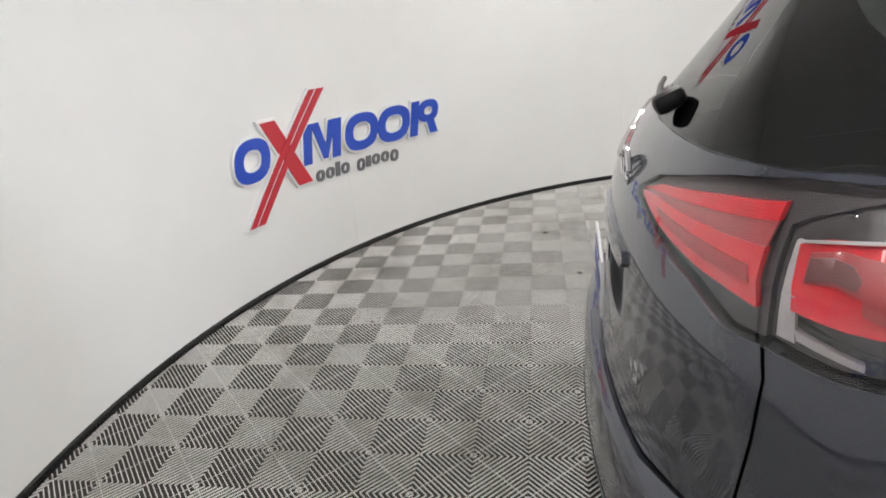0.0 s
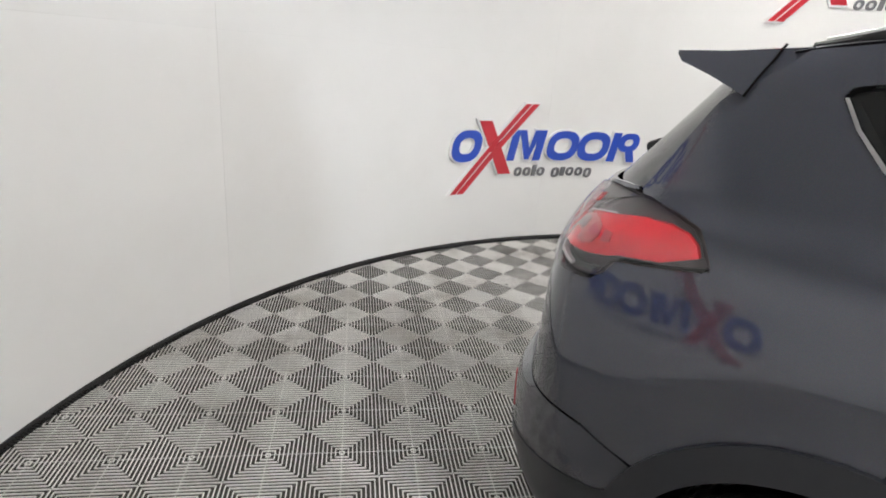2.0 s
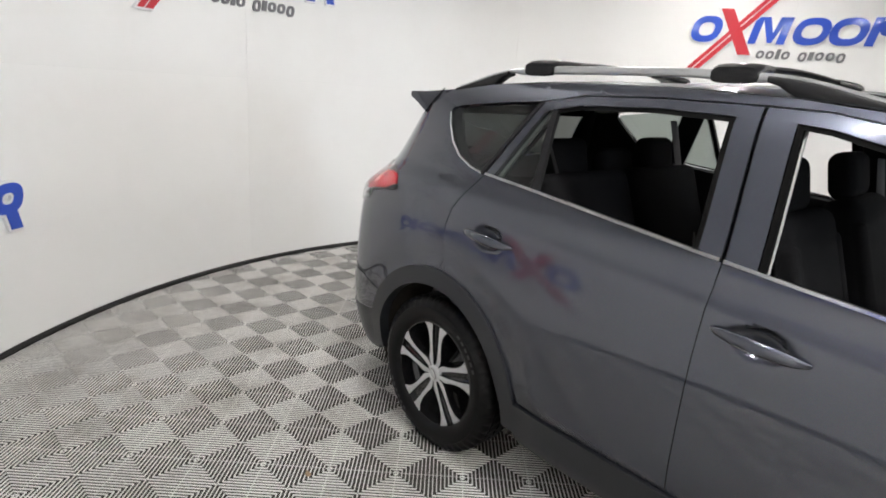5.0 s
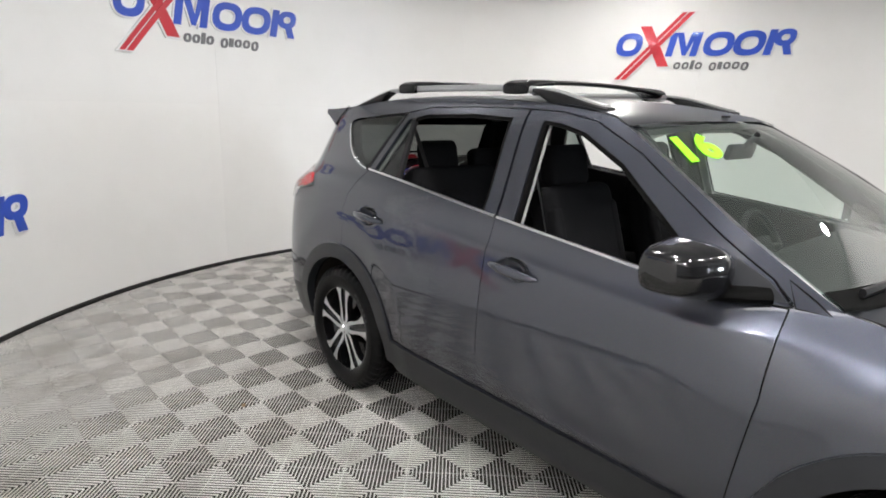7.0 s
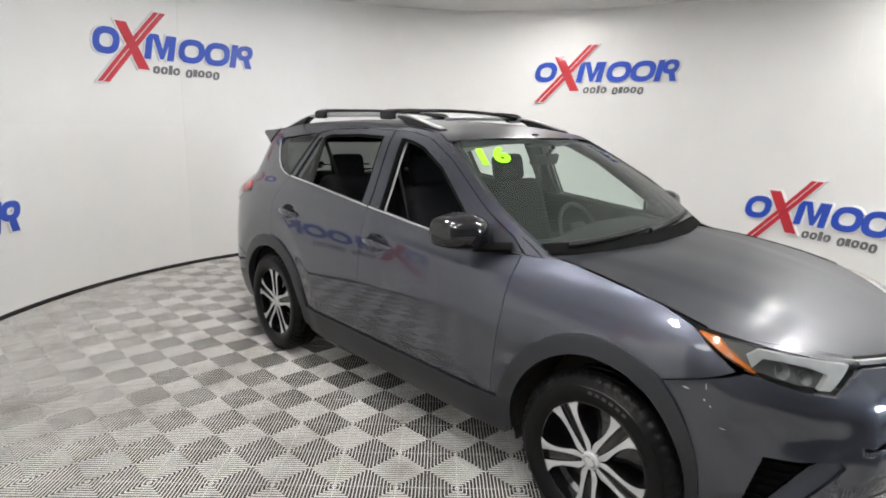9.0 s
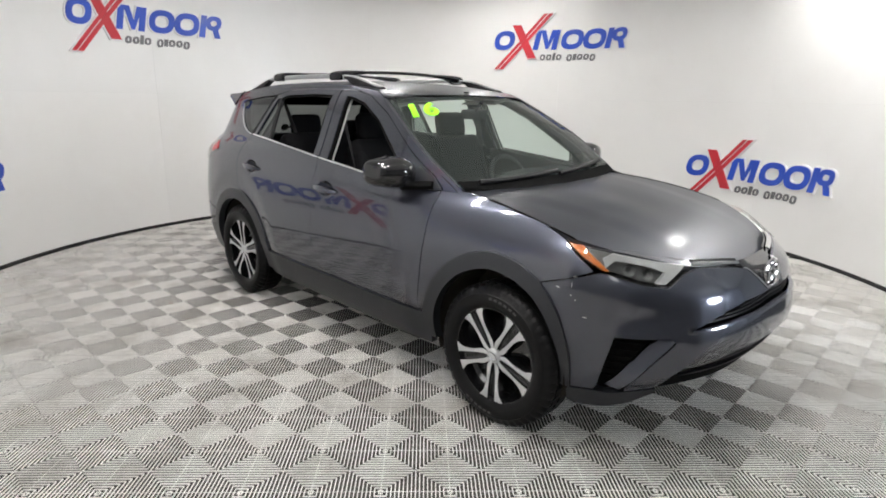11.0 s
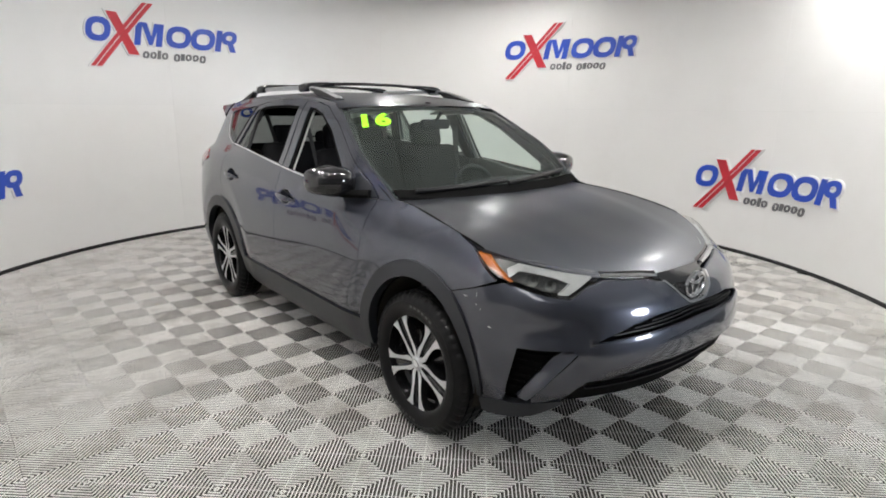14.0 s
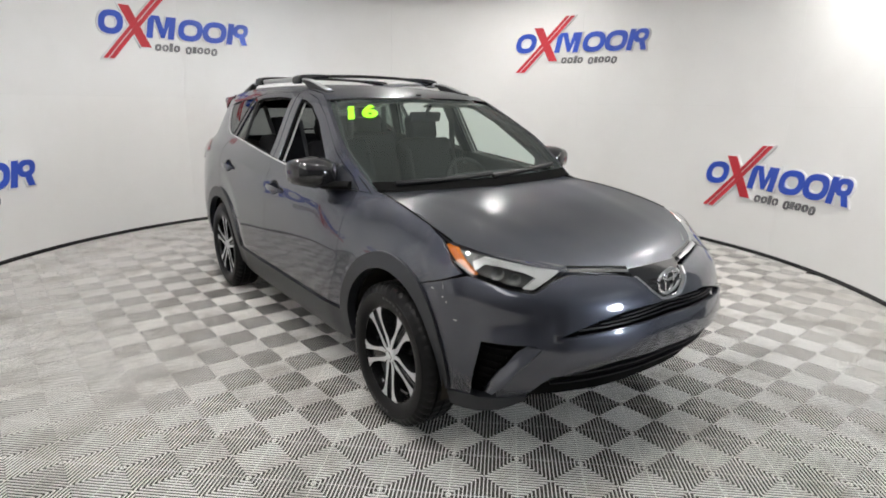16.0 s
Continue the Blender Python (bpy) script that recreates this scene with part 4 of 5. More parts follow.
# tailgate
T = TOTAL
gate = [(T, 0.672), (5.243, 0.668), (5.087, 0.680), (5.015, 0.690), (4.991, 0.76), (4.976, 0.88), (4.972, 0.98), (4.986, 1.024), (5.064, 1.018), (5.20, 1.045), (5.40, 1.064), (5.572, 1.082), (5.60, 1.105)]
gate += [(5.515, 1.147), (5.332, 1.186), (5.243, 1.203), (5.064, 1.223), (4.886, 1.226), (4.782, 1.236), (4.79, 1.241), (4.9, 1.236), (5.176, 1.224), (5.42, 1.213), (T, 1.210)]
tailgate = both("tailgate", skin_sheet(gate, 0, 0.0), PAINT, car)
bm = bmesh.new()
rows = []
for i in range(15):
    k = i / 14
    xc, ze = skin(T, 1.204 + 0.346 * k)[0], 1.230 + 0.285 * k
    e = skin(4.752 - 0.145 * k, ze, -0.006)
    row = []
    for j in range(17):
        w = j / 16
        row.append(bm.verts.new((xc + 0.003 + (e[0] - xc) * w**2.6, e[1] * w, 1.204 + 0.346 * k + (ze - 1.204 - 0.346 * k) * w**2)))
    rows.append(row)
for p, q in zip(rows, rows[1:]):
    for j in range(16):
        bm.faces.new((p[j], p[j + 1], q[j + 1], q[j]))
both("rear_window", bm, TINT_BACK, tailgate, "dark tinted rear window")
bm = bmesh.new()
pts = [(a, -b, c) for a, b, c in (skin(T - 0.02, 1.262, 0.045), skin(5.6, 1.262, 0.03), skin(5.45, 1.262, 0.02), skin(5.25, 1.26, 0.016))]
tube(bm, pts, 0.008, 6)
p = skin(T - 0.02, 1.262, 0.03)
box(bm, (0.075, 0.055, 0.05), p, (0, -25, 0), bevel=0.018)
part("rear_wiper", bm, BLACK, car)
p = skin(T, 1.10, 0.003)
bm = bmesh.new()
tube(bm, [(p[0] - 0.002, 0.075 * math.cos(a), p[2] + 0.05 * math.sin(a)) for a in [2 * math.pi * k / 28 for k in range(29)]], 0.007, 6)
tube(bm, [(p[0] - 0.002, 0.03 * math.cos(a), p[2] + 0.045 * math.sin(a)) for a in [2 * math.pi * k / 20 for k in range(21)]], 0.005, 6)
part("badge", bm, CHROME, tailgate, "plain chrome oval badge")
garnish = [(T, 0.985), (5.52, 0.978), (5.50, 0.958), (5.52, 0.94), (T, 0.938)]
both("plate_light_bar", skin_sheet(garnish, 0.010, 0.0, 0.03), PAINT, tailgate)
bm = bmesh.new()
p = skin(T, 0.84, 0.02)
box(bm, (0.008, 0.305, 0.153), (p[0] - 0.004, 0, 0.835), bevel=0.003)
plate = part("number_plate", bm, WHITE_PLATE, tailgate, "white plate with plain blue bars")
for dz, w, h in ((0.0, 0.22, 0.045), (0.058, 0.16, 0.014), (-0.058, 0.18, 0.014)):
    bm = bmesh.new()
    box(bm, (0.002, w, h), (p[0] - 0.0095, 0, 0.835 + dz))
    part("plate_bar", bm, PLATE_BLUE, plate)
for k, (du, dz) in enumerate(((0.0, 0.0), (0.035, -0.012), (-0.035, 0.012), (0.0, -0.03))):
    bm = skin_sheet([(5.34 + du, 0.785 + dz), (5.365 + du, 0.785 + dz), (5.362 + du, 0.802 + dz), (5.337 + du, 0.802 + dz)], 0.004, 0, 0.004)
    part("badge_bar", bm, CHROME, tailgate)

# tail lamps
lampq = [(4.982, 1.031), (4.992, 1.08), (5.022, 1.14), (5.030, 1.160), (4.99, 1.173), (4.905, 1.189), (4.80, 1.212), (4.735, 1.226), (4.700, 1.227), (4.61, 1.214), (4.556, 1.200), (4.535, 1.178), (4.512, 1.143), (4.511, 1.132), (4.525, 1.126), (4.60, 1.111), (4.717, 1.095), (4.744, 1.060), (4.778, 1.034), (4.87, 1.027)]
lampg = [(4.994, 1.029), (5.004, 1.08), (5.034, 1.138), (5.043, 1.163), (5.0, 1.178), (4.908, 1.195), (4.80, 1.218), (4.75, 1.229), (4.886, 1.222), (5.064, 1.219), (5.243, 1.199), (5.332, 1.182), (5.513, 1.143), (5.592, 1.104), (5.568, 1.087), (5.40, 1.069), (5.20, 1.050), (5.064, 1.023)]
tails = pair("tail_lamp", skin_sheet(shrink(lampq, -0.0035), -0.028, 0.001, 0.02), LAMP_SMOKE, car, "red and clear tail lamp")
redq = [(4.985, 1.150), (4.93, 1.160), (4.85, 1.168), (4.80, 1.175), (4.69, 1.193), (4.62, 1.196), (4.572, 1.188), (4.545, 1.170), (4.532, 1.148), (4.61, 1.118), (4.715, 1.103), (4.745, 1.094), (4.80, 1.086), (4.88, 1.083), (4.952, 1.084)]
pair("red_light", skin_sheet(redq, -0.004, 0.0, 0.015), RED, tails, "red light section")
dull = [(4.955, 1.146), (4.90, 1.156), (4.84, 1.156), (4.800, 1.148), (4.785, 1.130), (4.80, 1.110), (4.835, 1.100), (4.862, 1.106), (4.865, 1.120), (4.90, 1.124), (4.948, 1.116)]
pair("dull_window", skin_sheet(dull, -0.001, 0.0, 0.004, 0.015), RED_DULL, tails, "dull red bulb window")
dark = [(4.950, 1.142), (4.91, 1.149), (4.880, 1.147), (4.868, 1.136), (4.872, 1.126), (4.90, 1.128), (4.945, 1.120)]
pair("dark_window", skin_sheet(dark, 0.002, 0.0, 0.004, 0.015), RED_SMOKE, tails, "smoky bulb window")
pair("dark_window", skin_sheet([(4.778, 1.146), (4.748, 1.146), (4.744, 1.126), (4.772, 1.122)], -0.001, 0.0, 0.004, 0.015), RED_DULL, tails, "smoky bulb window")
pair("ridge", skin_sheet([(4.975, 1.154), (4.85, 1.171), (4.79, 1.179), (4.79, 1.1815), (4.85, 1.1735), (4.975, 1.1565)], 0.002, 0.0, 0.004, 0.02), LAMP_GREY, tails, "pale ridge over the red light")
edge_strip = [(4.936, 1.045), (4.946, 1.09), (4.974, 1.150), (4.998, 1.152), (4.974, 1.09), (4.966, 1.045)]
pair("pale_strip", skin_sheet(edge_strip, -0.006, 0.0, 0.012), LAMP_GREY, tails, "pale strip along the lamp's edge")
pair("pale_bar", skin_sheet([(4.935, 1.050), (4.94, 1.062), (4.85, 1.048), (4.85, 1.040)], -0.006, 0.0, 0.012), LAMP_GREY, tails, "pale bar under the red")
clearq = [(4.960, 1.038), (4.962, 1.072), (4.83, 1.052), (4.768, 1.058), (4.785, 1.042), (4.87, 1.036)]
pair("reverse_light", skin_sheet(clearq, -0.020, 0.0, 0.01), LAMP_DARK, tails)
pair("lens", skin_sheet(shrink(lampq, -0.0035), 0.008, 0.001, 0.012), LENS, tails)
gates = pair("tailgate_lamp", skin_sheet(shrink(lampg, -0.0035), -0.02, 0.001, 0.02), LAMP_SMOKE, car, "red and clear lamp on the tailgate")
upper = [(5.572, 1.107), (5.48, 1.136), (5.24, 1.173), (5.07, 1.190), (5.062, 1.166), (5.25, 1.148), (5.46, 1.124)]
lower = [(5.572, 1.103), (5.46, 1.114), (5.25, 1.124), (5.058, 1.132), (5.036, 1.094), (5.016, 1.064), (5.20, 1.067), (5.40, 1.080), (5.553, 1.095)]
for band in (upper, lower):
    pair("red_light", skin_sheet(band, -0.006, 0.0, 0.012), RED, gates, "red light band")
between = [(5.56, 1.105), (5.46, 1.124), (5.25, 1.148), (5.062, 1.166), (5.058, 1.132), (5.25, 1.124), (5.46, 1.114)]
pair("dull_window", skin_sheet(between, -0.008, 0.0, 0.004), RED_DULL, gates, "dull red band")
pair("dark_window", skin_sheet([(5.44, 1.101), (5.25, 1.104), (5.07, 1.106), (5.05, 1.088), (5.2, 1.084), (5.4, 1.092)], -0.003, 0.0, 0.004), RED_CORE, gates, "deep red strip")
pair("lens", skin_sheet(shrink(lampg, -0.0035), 0.008, 0.001, 0.012), LENS, gates)

# rear bumper
bump = [(T, 0.664), (5.243, 0.660), (5.087, 0.673), (5.012, 0.682), (4.9, 0.671), (4.707, 0.661), (4.625, 0.632)] + xz(arc2(HUB_R, HUB_Z, ARCH, 148, 160, 4))
bump += [(4.66, 0.50), (4.80, 0.485), (4.95, 0.47), (5.2, 0.455), (T, 0.45)]
both("rear_bumper", skin_sheet(bump, 0, 0.0), PAINT, car, "dark grey rear bumper")
low = [(T, 0.447), (5.2, 0.452), (4.95, 0.467), (4.80, 0.482), (4.66, 0.497)] + xz(arc2(HUB_R, HUB_Z, ARCH, 161, 187, 6)) + [(4.66, 0.262), (4.9, 0.25), (5.2, 0.245), (T, 0.245)]
both("bumper_cladding", skin_sheet(low, 0.002, 0.0, 0.02), CLAD, car, "matt dark grey bumper cladding")
refl = [(5.03, 0.515), (5.075, 0.512), (5.105, 0.60), (5.075, 0.603)]
pair("rear_reflector", skin_sheet(refl, 0.003, 0.0, 0.004), PALE_RED, car, "pale red reflector strip")

# arch flares, sills
def seam_r(a):
    """Outer radius of the front flare: it draws in towards the tyre in front of the wheel."""
    return float(np.interp(a, (-10, 0, 15, 30, 45, 60, 75, 95, 120, 150), (0.395, 0.397, 0.41, 0.432, 0.46, 0.492, 0.502, 0.508, 0.503, 0.492)))


def inner_r(a):
    return seam_r(a) - float(np.interp(a, (0, 15, 30, 45, 60), (0.034, 0.040, 0.050, 0.062, 0.074)))


def front_arc(radius, a0, a1, n, more=0.0):
    out = []
    for i in range(n + 1):
        a = a0 + (a1 - a0) * i / n
        r = radius(a) + more
        out.append((HUB_F + r * math.cos(radians(a)), HUB_Z + r * math.sin(radians(a))))
    return out


for nm, cx, a0, a1 in (("front_flare", HUB_F, 186, 0), ("rear_flare", HUB_R, 186, -6)):
    ring = arc2(cx, HUB_Z, 0.497, a0, a1, 40) + arc2(cx, HUB_Z, 0.418, a1, a0, 40)
    if cx == HUB_F:
        ring = front_arc(seam_r, a0, -5, 44, 0.005) + front_arc(inner_r, -5, a0, 44)
    pair(nm, skin_sheet(xz(ring), 0.012, 0.0, 0.05), CLAD, car, "matt dark grey wheel-arch flare")
    bm = bmesh.new()
    rings = []
    for r, y in ((0.43, -0.835), (0.43, -0.60), (0.02, -0.58)):
        ring = []
        for a in range(-15, 196, 10):
            q = min(r, inner_r(a) + 0.012) if cx == HUB_F and r > 0.1 else r
            ring.append(bm.verts.new((cx + q * math.cos(radians(a)), y, HUB_Z + q * math.sin(radians(a)))))
        rings.append(ring)
    for p, q in zip(rings, rings[1:]):
        for k in range(len(p) - 1):
            bm.faces.new((p[k], p[k + 1], q[k + 1], q[k]))
    pair("wheel_housing", bm, HOUSING, car, "dusty grey-brown wheel-arch lining")
sill = [(0.84, 0.446), (0.5, 0.446), (0, 0.446), (-0.5, 0.446), (-0.84, 0.446), (-0.86, 0.30), (-0.84, 0.27), (0, 0.262), (0.86, 0.262), (0.88, 0.30)]
pair("sill_cladding", skin_sheet(xz(sill), 0.012, 0.0, 0.04), CLAD, car, "matt dark grey sill cladding")
bm = bmesh.new()
box(bm, (3.55, 1.40, 0.03), (-0.175, 0, 0.275), bevel=0.01)
box(bm, (0.9, 1.15, 0.06), (-1.75, 0, 0.29), bevel=0.02)
rod(bm, (HUB_R, -0.7, HUB_Z - 0.03), (HUB_R, 0.7, HUB_Z - 0.03), 0.04)
part("underbody", bm, SEAL, car)

# nose: bumper, grille, lamps
nose = [(0.0, 0.742), (0.29, 0.738), (0.42, 0.712), (0.535, 0.678), (0.585, 0.660), (0.53, 0.660), (0.312, 0.672), (0.0, 0.678)]
nose += [(0.0, 0.538), (0.312, 0.537), (0.372, 0.531), (0.492, 0.503), (0.606, 0.483), (0.650, 0.445), (0.69, 0.398), (0.72, 0.378), (0.835, 0.352), (0.833, 0.372), (0.75, 0.485), (0.655, 0.598), (0.675, 0.618), (0.90, 0.608), (0.962, 0.355), (0.975, 0.335)]
nose += xz(front_arc(seam_r, -5, 59, 18)) + xz([(1.585, 0.786), (1.70, 0.824)]) + [(0.985, 0.866), (0.955, 0.862), (0.80, 0.828), (0.69, 0.818), (0.60, 0.858), (0.512, 0.878)]
nose += [(0.40, 0.872), (0.28, 0.862), (0.178, 0.846), (0.13, 0.79), (0.075, 0.750), (0.03, 0.742)]
bumper = both("front_bumper", skin_sheet(nose[1:], 0, 0.0), PAINT, car, "dark grey front bumper")
bm = skin_sheet([(0, 0.41), (0.60, 0.41), (0.70, 0.33), (1.02, 0.33), (1.02, 0.66), (0.70, 0.78), (0.5, 0.865), (0, 0.845)], -0.05, 0, 0)
grille = both("grille", bm, SEAL, car, "black grille with thin slats and chrome trim")
lip = [(0.0, 0.425), (0.0, 0.365), (0.5, 0.365), (0.68, 0.355), (0.74, 0.350), (0.74, 0.372), (0.69, 0.392), (0.62, 0.43), (0.4, 0.43)]
both("lip_centre", skin_sheet(lip, -0.045, 0.0, 0.0), SEAL, car, "black lower lip")
# Body-coloured lip; the darker CLAD paints its shade.
lip = [(0.70, 0.352), (0.76, 0.318), (0.82, 0.285), (0.90, 0.258), (1.0, 0.240)] + xz([(1.75, 0.234), (1.715, 0.240), (1.712, 0.30), (1.724, 0.316)]) + [(0.975, 0.331), (0.925, 0.332), (0.835, 0.348), (0.72, 0.374), (0.70, 0.372)]
pair("lip_corner", skin_sheet(lip, 0.004, 0.0, 0.06), CLAD, car, "lower lip, darkened for shade")
for k in range(3):
    z = 0.688 + 0.017 * k
    w = 0.50 - 0.10 * k
    both("slat", skin_sheet([(0, z), (w, z - 0.018), (w, z - 0.012), (0, z + 0.007)], -0.022, 0, 0.02), BLACK, grille)
both("lower_edge", skin_sheet([(0, 0.676), (0.312, 0.670), (0.53, 0.658), (0.60, 0.655), (0.60, 0.648), (0.312, 0.658), (0, 0.664)], 0.004, 0, 0.01), PAINT, grille)
for k in range(2):
    z = 0.445 + 0.040 * k
    both("lower_slat", skin_sheet([(0, z), (0.30, z), (0.60 - 0.06 * k, z - 0.012), (0.60 - 0.06 * k, z - 0.006), (0.30, z + 0.008), (0, z + 0.008)], -0.02, 0, 0.02), BLACK, grille)
pair("upper_slit", skin_sheet([(0.18, 0.852), (0.28, 0.868), (0.40, 0.878), (0.51, 0.884), (0.51, 0.905), (0.28, 0.892), (0.18, 0.882)], -0.02, 0, 0), GLOSS_BLACK, grille)
pair("chrome_strip", skin_sheet([(0.20, 0.868), (0.28, 0.876), (0.40, 0.884), (0.52, 0.890), (0.52, 0.900), (0.40, 0.894), (0.28, 0.886), (0.20, 0.876)], 0.0, 0, 0.012), CHROME, grille, "thin chrome strip")
recess = [(0, 0.744), (0.03, 0.744), (0.073, 0.752), (0.128, 0.792), (0.176, 0.848), (0.18, 0.872), (0, 0.872)]
both("badge_recess", skin_sheet(recess, -0.018, 0, 0), GLOSS_BLACK, grille)
pair("recess_trim", skin_sheet([(0.0, 0.742), (0.03, 0.742), (0.075, 0.750), (0.13, 0.79), (0.178, 0.846), (0.166, 0.848), (0.12, 0.797), (0.07, 0.760), (0.03, 0.753), (0, 0.753)], 0.003, 0, 0.015), CHROME, grille, "chrome trim")
p = skin(0, 0.815, 0.012)
bm = bmesh.new()
for rw, rh, cz, r in ((0.078, 0.054, 0.0, 0.0075), (0.028, 0.050, 0.0, 0.006), (0.050, 0.018, 0.026, 0.006)):
    tube(bm, [(p[0], rw * math.cos(a), 0.815 + cz + rh * math.sin(a)) for a in [2 * math.pi * k / 32 for k in range(33)]], r, 6)
part("badge", bm, CHROME, grille, "plain chrome oval badge")

# fog lamp recess with slats and a painted ramp
for k in range(6):
    z = 0.40 + 0.033 * k
    u0, u1 = 0.945 - 0.008 * k, 0.893 - 0.0245 * k
    pair("side_slat", skin_sheet([(u0, z), (u1, z), (u1, z + 0.012), (u0, z + 0.012)], -0.036, 0, 0.012), SEAL, car)
ramp_poly = [(0.855, 0.355), (0.742, 0.475), (0.645, 0.596), (0.66, 0.624), (0.72, 0.622), (0.80, 0.52), (0.885, 0.40), (0.93, 0.355)]
pair("bumper_ramp", skin_sheet(ramp_poly, -0.005, 0, 0.03, 0.008, lambda u, z: -0.046 * ramp(0.01, 0.13, u - 0.58 - (0.62 - z) * 0.95)), PAINT, car)

for u, z, w, h in ((1.155, 0.785, 0.014, 0.004), (1.093, 0.806, 0.002, 0.014), (1.093, 0.76, 0.005, 0.004), (1.073, 0.742, 0.003, 0.005), (1.028, 0.672, 0.012, 0.003)):
    pair("scratch", skin_sheet([(u - w, z - h * 0.3), (u, z - h), (u + w, z + h * 0.2), (u + w * 0.2, z + h)], 0.0012, 0, 0, 0.02), SCRATCH, bumper)

# head lamps
hl = [(1.158, 0.970), (1.03, 0.960), (0.85, 0.940), (0.68, 0.920), (0.505, 0.900), (0.60, 0.863), (0.69, 0.823), (0.80, 0.833), (0.955, 0.866), (1.06, 0.915)]
heads = pair("head_lamp", skin_sheet(hl, -0.05, 0.001, 0.0), LAMP_DARK, car, "clear head lamp with amber corner")
am = [(1.150, 0.966), (1.085, 0.959), (1.035, 0.925), (0.950, 0.872), (0.962, 0.873), (1.06, 0.917)]
pair("amber_reflector", skin_sheet(am, -0.010, 0, 0.02), AMBER, heads, "amber corner reflector")
bow = [(0.985, 0.918), (0.945, 0.936), (0.80, 0.915), (0.66, 0.898), (0.56, 0.888), (0.62, 0.862), (0.695, 0.830), (0.74, 0.832), (0.68, 0.868), (0.74, 0.885), (0.85, 0.903), (0.93, 0.912), (0.965, 0.885)]
pair("light_guide", skin_sheet(bow, -0.014, 0, 0.02), LAMP_BOWL, heads, "pale grey light guide")
for u, z, r in ((0.86, 0.878, 0.030), (0.775, 0.862, 0.026)):
    bm = bmesh.new()
    rings = []
    for k in range(5):
        a = k / 4
        rings.append([(u + r * (1 - a * 0.5) * math.cos(t), z + r * (1 - a * 0.5) * 0.75 * math.sin(t), -0.018 - 0.03 * a) for t in [2 * math.pi * j / 20 for j in range(20)]])
    vs = [[bm.verts.new(skin(uu, zz, o)) for uu, zz, o in rr] for rr in rings]
    for q, w in zip(vs, vs[1:]):
        for k in range(20):
            bm.faces.new((q[k], q[(k + 1) % 20], w[(k + 1) % 20], w[k]))
    bm.faces.new(vs[-1])
    pair("lamp_bowl", bm, LAMP_DARK, heads)
pair("lens", skin_sheet(hl, 0.006, 0.001, 0.012), LENS, heads)

# side mirrors
bm = bmesh.new()
rows = []
for i in range(15):
    t = i / 14
    y = -0.812 - 0.243 * (0.5 - 0.5 * math.cos(math.pi * t))
    k = max(0.02, math.sin(math.pi * t) ** 0.42)
    k = k * (0.86 + 0.14 * (1 - t)) if t > 0.5 else max(k, 0.55)
    row = []
    for j in range(20):
        a = 2 * math.pi * j / 20
        c, s = math.cos(a), math.sin(a)
        depth = 0.150 if c > 0 else 0.055
        row.append(bm.verts.new((0.60 - 0.035 * t + depth * k * math.copysign(abs(c) ** 0.72, c), y, 1.165 + 0.010 * t + 0.086 * k * math.copysign(abs(s) ** 0.62, s))))
    rows.append(row)
for p, q in zip(rows, rows[1:]):
    for j in range(20):
        bm.faces.new((p[j], p[(j + 1) % 20], q[(j + 1) % 20], q[j]))
bm.faces.new(rows[0])
bm.faces.new(rows[-1])
mirrors = pair("side_mirror", bm, GLOSS_BLACK, car, "glossy black side mirror")
bm = bmesh.new()
box(bm, (0.006, 0.165, 0.115), (0.534, -0.935, 1.167), (0, 0, 8), bevel=0.002, segs=1)
pair("mirror_glass", bm, MIRROR, mirrors)
bm = bmesh.new()
tube(bm, [(0.80, -0.79, 1.112), (0.74, -0.83, 1.108), (0.66, -0.89, 1.105)], 0.045, 10, 0.5)
pair("mirror_arm", bm, SEAL, mirrors)

# year sticker, set just outside the windscreen's upper corner to fit the camera's view
cu = bpy.data.curves.new("year_sticker", "FONT")
cu.body = "16"
cu.size = 0.18
cu.space_character = 1.2
cu.extrude = 0.0015
cu.offset = 0.009
tmp = bpy.data.objects.new("year_sticker", cu)
me = bpy.data.meshes.new_from_object(tmp)
bpy.data.objects.remove(tmp)
for v in me.vertices:
    v.co = screen_at(0.905 - (v.co.x + 0.22 * v.co.y) / 0.66, 0.762 + v.co.y / 0.86, 0.006 + v.co.z)
me.materials.append(GREEN)
st = new("year_sticker", me)
st.parent = windscreen
tagged(st, "neon green number sticker")


